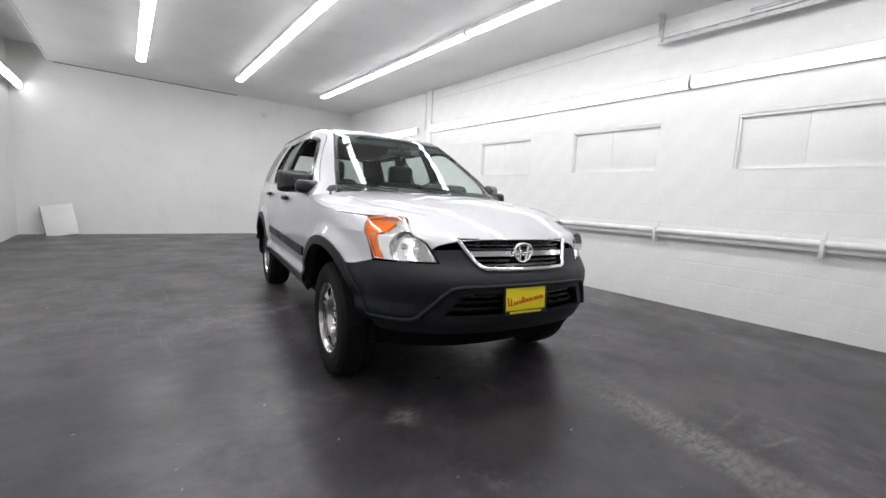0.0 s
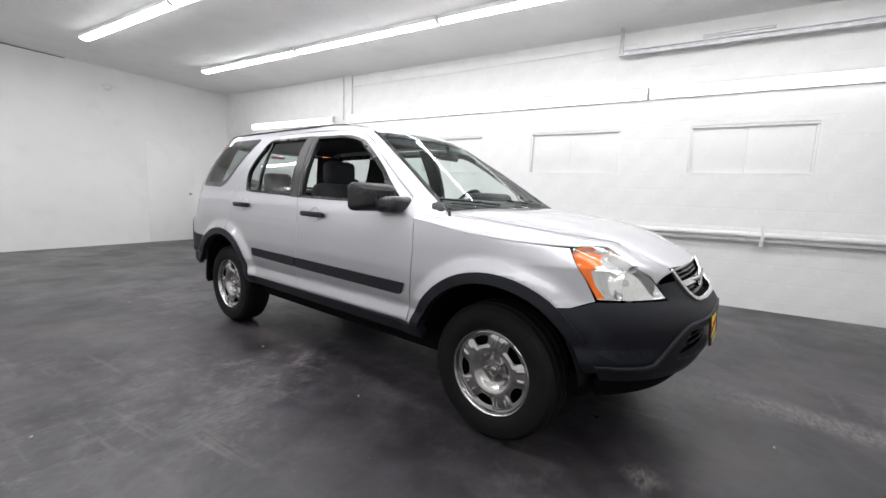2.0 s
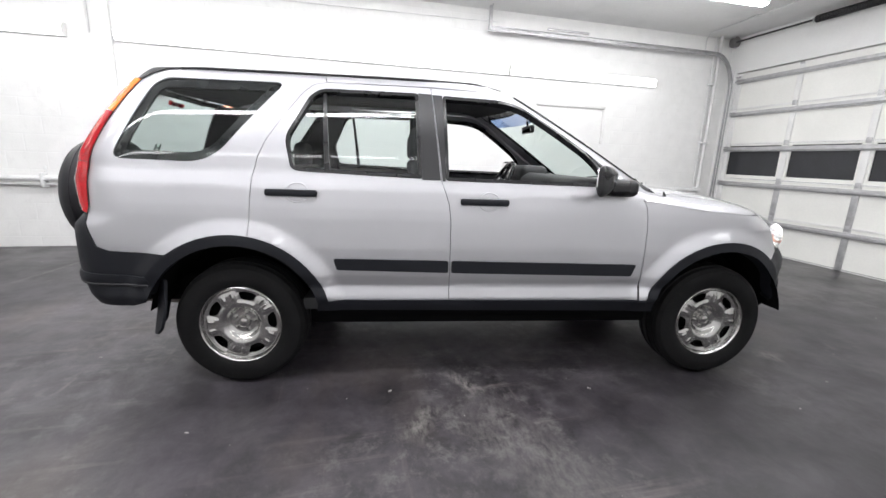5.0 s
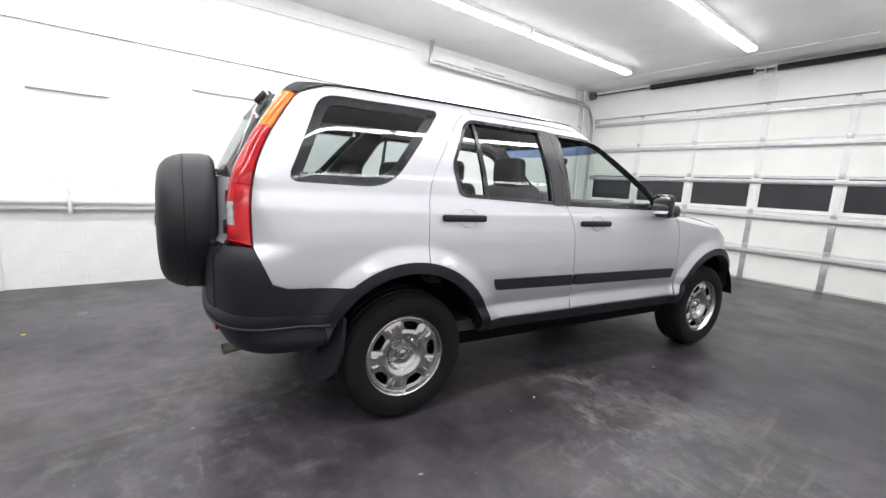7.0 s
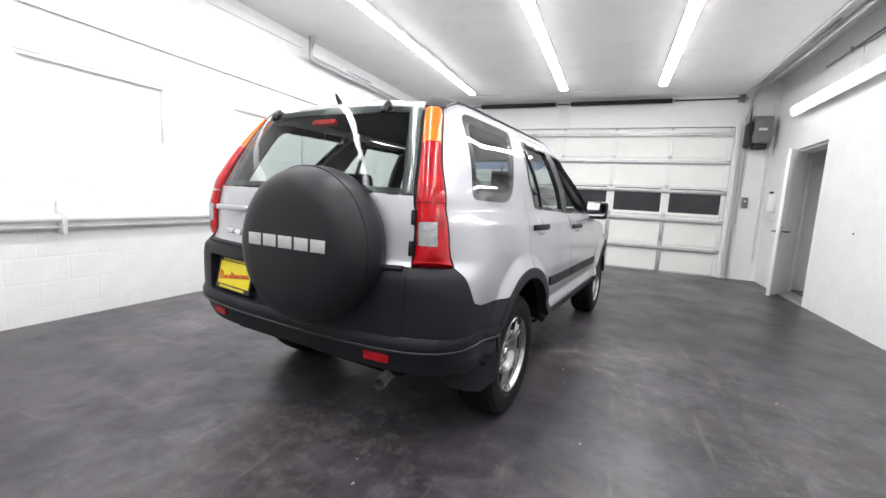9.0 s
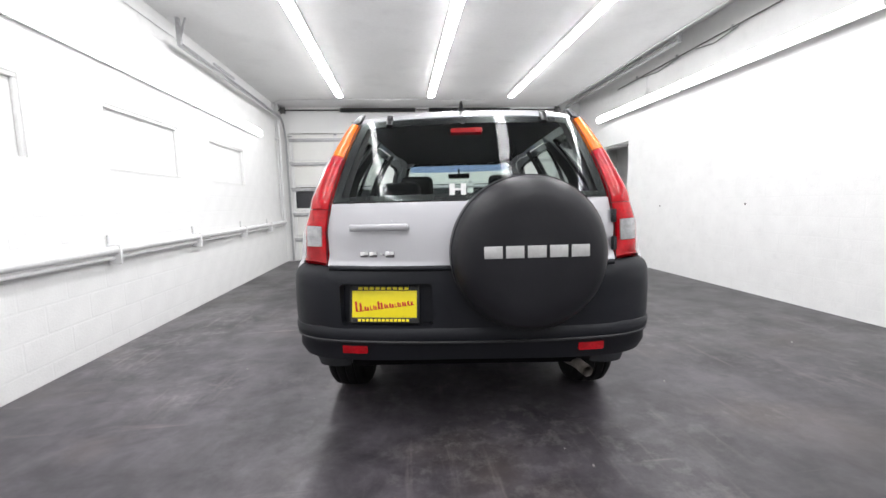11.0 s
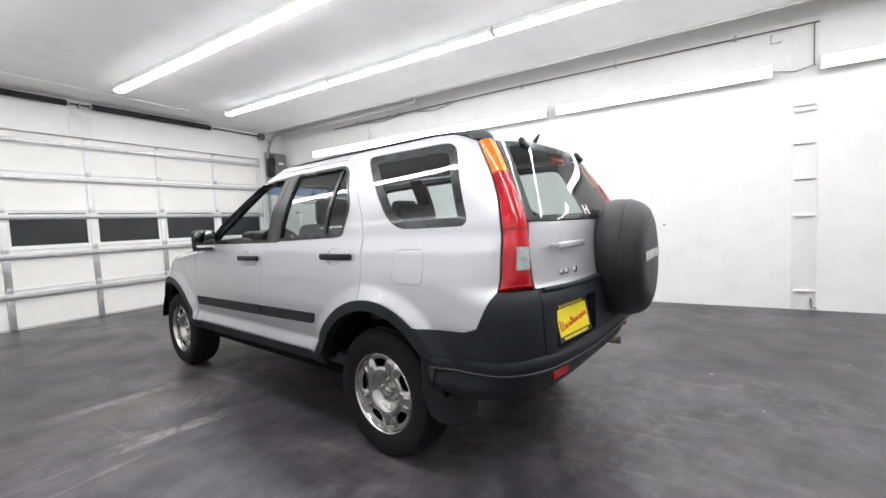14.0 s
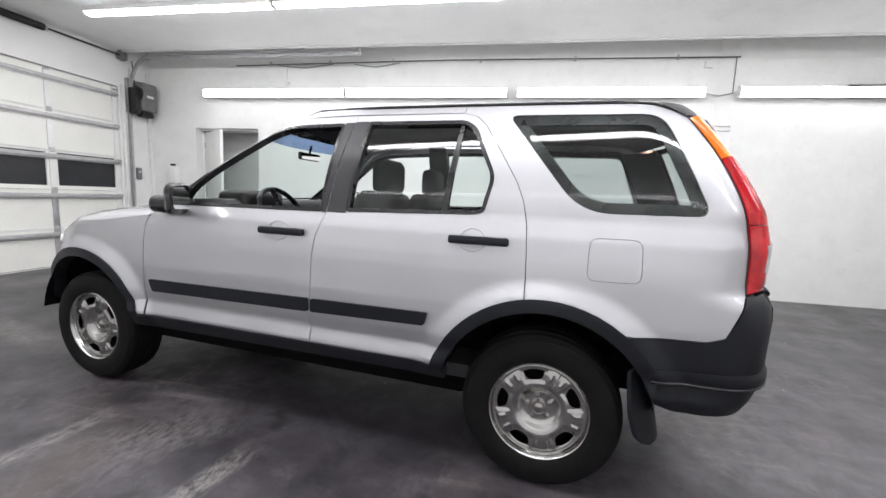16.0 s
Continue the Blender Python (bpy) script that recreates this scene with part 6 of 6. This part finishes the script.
# ---- pipes and wiring ----
def pipes():
    p = empty("wall_pipe", None, "pair of white painted pipes along the block wall", "pipe")
    tube("upper_pipe", [(2.935, NORTH - 0.005, 0.815), (2.935, -4.83, 0.85)], 0.034, PIPE_WHITE, p, "", 14)
    tube("lower_pipe", [(2.955, NORTH - 0.005, 0.745), (2.955, -4.86, 0.79)], 0.018, PIPE_WHITE, p)
    for y in (6.0, 4.3, 2.94, 1.72, 0.2, -1.2, -2.65, -3.9):
        c = box("pipe_clamp", (2.896, y - 0.016, 0.715), (2.999, y + 0.016, 0.885), PIPE_WHITE, p, "", 0.006)
        box("clamp_strap", (2.985, y - 0.012, 0.885), (2.999, y + 0.012, 0.96), PIPE_WHITE, c, "", 0.002)
    riser = empty("riser_pipe", None, "white painted upright pipe beside the garage door", "pipe")
    tube("pipe", [(2.945, -4.87, 0.80), (2.945, -4.87, TOP)], 0.026, PIPE_WHITE, riser)
    tube("thin_pipe", [(2.97, -4.80, 0.95), (2.97, -4.80, TOP)], 0.011, PIPE_WHITE, riser, sides=8)
    box("elbow", (2.90, -4.92, 0.80), (2.985, -4.82, 0.90), PIPE_WHITE, riser, "", 0.03)
    for z in (1.6, 2.5):
        box("clip", (2.915, -4.90, z), (2.999, -4.78, z + 0.025), PIPE_WHITE, riser, "", 0.004)
    loop = empty("ceiling_conduit", None, "thin white conduit across the ceiling before the garage door", "conduit")
    tube("pipe", [(2.97, -4.62, 3.0), (2.96, -4.60, 3.15), (2.80, -4.50, 3.195), (1.43, -4.42, 3.197), (-1.2, -4.46, 3.197)], 0.010, PIPE_WHITE, loop, sides=8)
    box("clip", (2.0, -4.48, 3.185), (2.03, -4.42, TOP), PIPE_WHITE, loop, "", 0.003)
    # wiring along the top of the walls
    c = empty("conduit", None, "thin dark electric conduit near the ceiling", "conduit")
    tube("pipe", [(WEST + 0.02, -3.5, 3.13), (WEST + 0.02, 0.0, 3.165), (WEST + 0.02, 3.74, 3.145)], 0.009, CASE_GREY, c, sides=8)
    tube("drop", [(WEST + 0.02, 3.70, 3.14), (WEST + 0.02, 3.70, 2.70)], 0.006, CASE_GREY, c, sides=8)
    for y in (-2.9, -1.9, -0.9, 0.4, 1.7, 3.0):
        box("clip", (WEST, y - 0.012, 3.125), (WEST + 0.032, y + 0.012, 3.185), GALV, c, "", 0.002)
    for y, b in ((-2.75, 0.9), (-1.5, 0.7)):
        tube("loose_cable", [(WEST + 0.03, y, 3.12), (WEST + 0.035, y + b * 0.5, 3.075), (WEST + 0.03, y + b, 3.13)], 0.006, CASE_GREY, c, sides=6)
    j = box("junction_box", (WEST, 3.33, 3.01), (WEST + 0.05, 3.43, 3.11), WHITE_METAL, None, "", 0.006)
    tagged(j, "small white electric junction box on the wall", "junction box")
    tube("knockout", [(WEST + 0.045, 3.38, 3.06), (WEST + 0.053, 3.38, 3.06)], 0.02, WHITE_METAL, j)
    s = empty("cable_drop", None, "white wiring drop to the strip lamps", "cable")
    tube("cable", [(WEST + 0.015, -2.62, 3.12), (WEST + 0.015, -2.62, 2.76)], 0.007, PIPE_WHITE, s, sides=8)
    box("box", (WEST, -2.66, 2.84), (WEST + 0.03, -2.58, 2.90), WHITE_METAL, s, "", 0.004)
    link_wire = empty("lamp_link", None, "thin wire joining two strip lamps", "cable")
    tube("wire", [(WEST + 0.03, 3.33, 2.70), (WEST + 0.02, 3.54, 2.66), (WEST + 0.03, 3.72, 2.70)], 0.005, CASE_GREY, link_wire, sides=6)
    wire = empty("east_wire", None, "thin white wiring on the block wall", "cable")
    tube("level_wire", [(EAST - 0.012, -1.2, 3.06), (EAST - 0.012, 1.5, 3.02), (EAST - 0.012, 3.66, 3.02)], 0.006, PIPE_WHITE, wire, sides=8)
    tube("upright_wire", [(EAST - 0.012, 3.66, 3.21), (EAST - 0.012, 3.66, 2.46)], 0.012, PIPE_WHITE, wire, sides=8)


pipes()

# ---- small wall things ----
structure(box("trim_pilaster", (EAST - 0.035, 3.44, 0.0), (EAST + 0.003, 3.60, TOP), WHITE_WALL, None, "", 0.006), "flat white pilaster on the block wall")
structure(box("trim_patch", (WEST - 0.002, 3.52, 0.0), (WEST + 0.0025, 3.74, TOP_WEST), WHITE_WALL, None, "", 0.002), "painted over wall patch")
for z in (2.285, 2.225, 1.87, 1.48, 1.07, 0.22):
    lip = box("wall_bracket", (WEST + 0.0025, 3.54, z - 0.009), (WEST + 0.035, 3.72, z + 0.009), PIPE_WHITE, None, "", 0.004)
    tagged(lip, "short white painted steel bracket stub on the wall", "bracket", "bracket stubs")
stub = tube("floor_stub", [(WEST + 0.02, 3.74, 0.03), (WEST + 0.02, 3.70, 0.03), (WEST + 0.02, 3.69, 0.14)], 0.008, CASE_GREY, None, "small dark pipe stub at the foot of the wall")
tagged(stub, category="pipe")
for y, z in ((1.96, 0.99), (2.25, 1.02), (-0.6, 1.05), (-2.2, 1.02)):
    hole = lathe("wall_plug", [(WEST - 0.002, 0.0), (WEST + 0.004, 0.012), (WEST - 0.002, 0.012)], CASE_GREY, None, "small dark plug in the white wall", 12)
    hole.data.transform(Matrix.Translation((0, y, z)))
    tagged(hole, category="plug", group="wall plugs")
hook = box("wall_shelf_bracket", (EAST - 0.03, 2.60, 1.83), (EAST, 3.18, 1.842), PIPE_WHITE, None, "", 0.003)
tagged(hook, "thin white painted steel strip on the wall", "strip")
det = lathe("smoke_detector", [(NORTH, 0.0), (NORTH - 0.045, 0.0), (NORTH - 0.045, 0.035), (NORTH - 0.025, 0.06), (NORTH, 0.065)], WHITE_METAL, None, "round white smoke detector on the end wall", 24, "y")
det.data.transform(Matrix.Translation((0.77, 0, 2.87)))
tagged(det, category="detector")
bm = bmesh.new()
add_box(bm, (0.66, NORTH - 0.012, 2.875), (0.98, NORTH, 2.893), 0.003)
tagged(part("detector_wire_cover", bm, PIPE_WHITE), "thin white wire cover on the wall", "wire cover")
structure(box("trim_crack", (-2.9, NORTH - 0.004, TOP - 0.016), (0.2, NORTH + 0.004, TOP - 0.004), SHADOW_GAP), "dark open joint under the ceiling")

back_door = structure(empty("door_2"), "flush white painted door in the end wall")
box("door_leaf", (1.335, NORTH - 0.006, 0.01), (2.215, NORTH + 0.01, 2.0), WHITE_WALL, back_door, "", 0.003)
box("door_gap", (1.331, NORTH - 0.0025, 0.005), (2.219, NORTH + 0.01, 2.004), PIPE_WHITE, back_door)
knob = lathe("door_knob", [(NORTH - 0.006, 0.03), (NORTH - 0.03, 0.012), (NORTH - 0.05, 0.026), (NORTH - 0.065, 0.018), (NORTH - 0.067, 0.0)], GALV, back_door, "", 16, "y")
knob.data.transform(Matrix.Translation((2.13, 0, 0.98)))

# side doorway with its leaf set back in the reveal
side_door = structure(empty("door_3"), "white painted side door standing ajar into the garage")
hinge, swing = Vector((WEST - 0.17, DOORWAY[0] + 0.035, 0)), radians(-34)
leaf_m = Matrix.Translation(hinge) @ Matrix.Rotation(swing, 4, "Z")
leaf = box("door_leaf", (-0.045, 0.0, 0.015), (0.0, 0.74, 2.11), WHITE_METAL, side_door, "", 0.004, leaf_m)
for x, s in ((-0.045, -1), (0.0, 1)):
    tube("lever_handle", [leaf_m @ Vector(p) for p in ((x, 0.68, 0.95), (x + s * 0.06, 0.68, 0.95), (x + s * 0.065, 0.57, 0.95))], 0.010, DARK_STEEL, leaf, sides=8)
    box("handle_plate", (min(x, x + s * 0.006), 0.66, 0.87), (max(x, x + s * 0.006), 0.70, 1.03), GALV, leaf, "", 0.002, leaf_m)
for z in (0.3, 1.1, 1.85):
    tube("hinge", [hinge + Vector((0.008, -0.004, z)), hinge + Vector((0.008, -0.004, z + 0.10))], 0.008, GALV, leaf, sides=8)
for a, b in (((DOORWAY[0], 0.0), (DOORWAY[0] + 0.03, DOORWAY[2])), ((DOORWAY[1] - 0.03, 0.0), (DOORWAY[1], DOORWAY[2]))):
    box("door_jamb", (WEST - 0.255, a[0], a[1]), (WEST - 0.14, b[0], b[1]), WHITE_METAL, side_door, "", 0.003)
box("door_head", (WEST - 0.255, DOORWAY[0] + 0.031, DOORWAY[2] - 0.03), (WEST - 0.06, DOORWAY[1] - 0.031, DOORWAY[2]), WHITE_METAL, side_door, "", 0.003)
box("threshold", (WEST - 0.25, DOORWAY[0] + 0.031, 0.0), (WEST + 0.02, DOORWAY[1] - 0.031, 0.022), GALV, side_door, "worn steel threshold", 0.004)
# the passage behind the doorway
bm = bmesh.new()
add_box(bm, (-4.25, -4.75, 0.0), (-4.10, -2.75, 2.5))
add_box(bm, (-4.10, -4.75, 0.0), (WEST - 0.262, -4.60, 2.5))
add_box(bm, (-4.10, -2.90, 0.0), (WEST - 0.262, -2.75, 2.5))
structure(part("wall_passage", bm, WHITE_WALL), "white painted walls of a small passage")
structure(box("ceiling_passage", (-4.25, -4.75, 2.501), (WEST - 0.262, -2.75, 2.6), CEILING), "white passage ceiling")
disp = empty("wall_box", None, "white wall box with a dark top beside the doorway", "box")
box("case", (WEST, -4.80, 1.22), (WEST + 0.11, -4.62, 1.52), WHITE_METAL, disp, "", 0.015)
box("dark_top", (WEST + 0.03, -4.74, 1.52), (WEST + 0.08, -4.68, 1.56), DARK_STEEL, disp, "", 0.006)
box("tray", (WEST, -4.80, 1.10), (WEST + 0.10, -4.62, 1.125), WHITE_METAL, disp, "", 0.004)
sw = box("switch_box", (-3.24, SOUTH, 1.28), (-3.16, SOUTH + 0.04, 1.46), CASE_GREY, None, "", 0.006)
tagged(sw, "small grey switch box beside the garage door", "switch box")
box("button", (-3.215, SOUTH + 0.04, 1.38), (-3.185, SOUTH + 0.048, 1.41), WHITE_METAL, sw, "", 0.003)
for x in (-3.12, -3.42):
    c = tube("wall_conduit", [(x, SOUTH + 0.018, 0.35 if x < -3.3 else 1.0), (x, SOUTH + 0.018, 3.0)], 0.014, PIPE_WHITE, None, "white painted upright conduit", 8)
    tagged(c, category="conduit", group="upright conduits")
structure(box("trim_post", (-2.995, SOUTH, 0.0), (-2.955, SOUTH + 0.05, 2.72), WHITE_METAL, None, "", 0.004), "white door post")
structure(box("trim_post_east", (2.875, SOUTH, 0.0), (2.925, SOUTH + 0.05, 2.72), WHITE_METAL, None, "", 0.004), "white door post")

# white board leaning in the corner
bm = bmesh.new()
add_box(bm, (-0.23, -0.012, 0.0), (0.23, 0.012, 0.60), 0.003)
board = part("leaning_board", bm, BOARD)
board.matrix_world = Matrix.Translation((-2.86, 7.02, 0.004)) @ Matrix.Rotation(radians(-18), 4, "X") @ Matrix.Rotation(radians(-9), 4, "Y")
tagged(board, "white board leaning against the end wall in the corner", "board")
box("dark_edge", (-0.236, -0.010, 0.01), (-0.2305, 0.010, 0.59), SHADOW_GAP, board)

# ---- litter ----
GRIT = material("grit", (0.34, 0.33, 0.32), 0.8, vary=0.2, scale=30)
rng = random.Random(7)
bm = bmesh.new()
for i in range(170):
    x, y = rng.uniform(-3.3, 2.8), rng.uniform(-4.9, 6.5)
    s = 0.002 + 0.007 * rng.random() ** 3
    m = Matrix.Translation((x, y, s * 0.3)) @ Matrix.Rotation(rng.uniform(0, 6.3), 4, "Z") @ Matrix.Diagonal((1.6, 0.8, 0.5, 1))
    bmesh.ops.create_icosphere(bm, subdivisions=1, radius=s, matrix=m)
tagged(part("floor_grit", bm, GRIT), "small pale crumbs and grit on the concrete floor", "grit", kind="stuff")


def scrap(x, y, size, mat, label, turn):
    vs = [(-0.5, -0.2, 0), (-0.1, -0.42, 0.10), (0.45, -0.25, 0.02), (0.5, 0.15, 0.16), (0.1, 0.4, 0.03), (-0.4, 0.25, 0.12), (0.05, 0.0, 0.05)]
    low = [(a, b, c + 0.02) for a, b, c in vs]
    fs = [(6, i, (i + 1) % 6) for i in range(6)]
    faces = [f for f in fs] + [tuple(7 + i for i in reversed(f)) for f in fs]
    ob = finish("paper_scrap", [(a * size, b * size, c * size + 0.001) for a, b, c in vs + low], faces, mat, None, label, 20, False)
    ob.matrix_world = pose(x, y, 0, 0, 0, turn)
    tagged(ob, category="scrap")


LEAF = material("dry_leaf", (0.42, 0.26, 0.20), 0.7, vary=0.2, scale=40)
scrap(-0.90, 2.66, 0.035, LEAF, "dry curled brown leaf on the floor", 20)
scrap(1.55, 3.1, 0.03, YELLOW, "small yellow paper scrap on the floor", 70)


# ---- painted concrete blocks, pieces of the two long walls ----
def block_mesh(dy, dz, depth, bevel=0.006):
    """A block's face with chamfered edges, its back on x 0 and its face towards -x."""
    y, z, b = dy / 2, dz / 2, bevel
    vs = [(0, -y, -z), (0, y, -z), (0, y, z), (0, -y, z), (-depth, -y + b, -z + b), (-depth, y - b, -z + b), (-depth, y - b, z - b), (-depth, -y + b, z - b)]
    fs = [(4, 7, 6, 5), (0, 4, 5, 1), (1, 5, 6, 2), (2, 6, 7, 3), (3, 7, 4, 0)]
    return vs, fs


def lay_blocks(wall, x, facing, y0, y1, top, cuts, near, depth, spare):
    shared, joined_v, joined_f = {}, [], []
    count = 0
    row = 0
    z = -0.075
    while z < top:
        za, zb = max(z + 0.004, 0.004), min(z + 0.196, top)
        y = y0 - (0.2 if row % 2 else 0.0)
        while y < y1:
            a, b = max(y + 0.004, y0), min(y + 0.396, y1)
            if b - a > 0.03 and zb - za > 0.03:
                for r in pierced((a, b, za, zb), cuts):
                    dy, dz = r[1] - r[0], r[3] - r[2]
                    if dy < 0.03 or dz < 0.02:
                        continue
                    mid = ((r[0] + r[1]) / 2, (r[2] + r[3]) / 2)
                    vs, fs = block_mesh(dy, dz, depth)
                    if near and near[0] < mid[0] < near[1] and near[2] < mid[1] < near[3] and count < 300:
                        key = (round(dy, 3), round(dz, 3))
                        if key not in shared:
                            me = bpy.data.meshes.new("block")
                            me.from_pydata([(v[0] * facing, v[1], v[2]) for v in vs], [], fs if facing > 0 else [tuple(reversed(f)) for f in fs])
                            me.materials.append(BLOCK_PAINT)
                            shared[key] = me
                        ob = new("block", shared[key])
                        ob.parent = wall
                        ob.location = (x, *mid)
                        count += 1
                    else:
                        n = len(joined_v)
                        joined_v += [(x + v[0] * facing, mid[0] + v[1], mid[1] + v[2]) for v in vs]
                        joined_f += [tuple(n + i for i in (f if facing > 0 else reversed(f))) for f in fs]
            y += 0.4
        z += 0.2
        row += 1
    rest = finish("blocks", joined_v, joined_f, BLOCK_PAINT, wall, "", 30, False)
    rest["kind"] = "stuff"


lay_blocks(wall_east, EAST + 0.004, 1, -5.14, NORTH, TOP, [(a - 0.02, b + 0.02, WIN_LOW - 0.03, c) for a, b, _, c in east_cuts] + [(3.44, 3.60, 0, 4)], (-3.7, 3.4, 0.1, 3.0), 0.0008, None)
lay_blocks(wall_west, WEST - 0.003, -1, -5.14, NORTH, TOP_WEST, [(DOORWAY[0], DOORWAY[1], -1, DOORWAY[2]), (3.52, 3.74, 0, 4)], None, 0.0004, None)
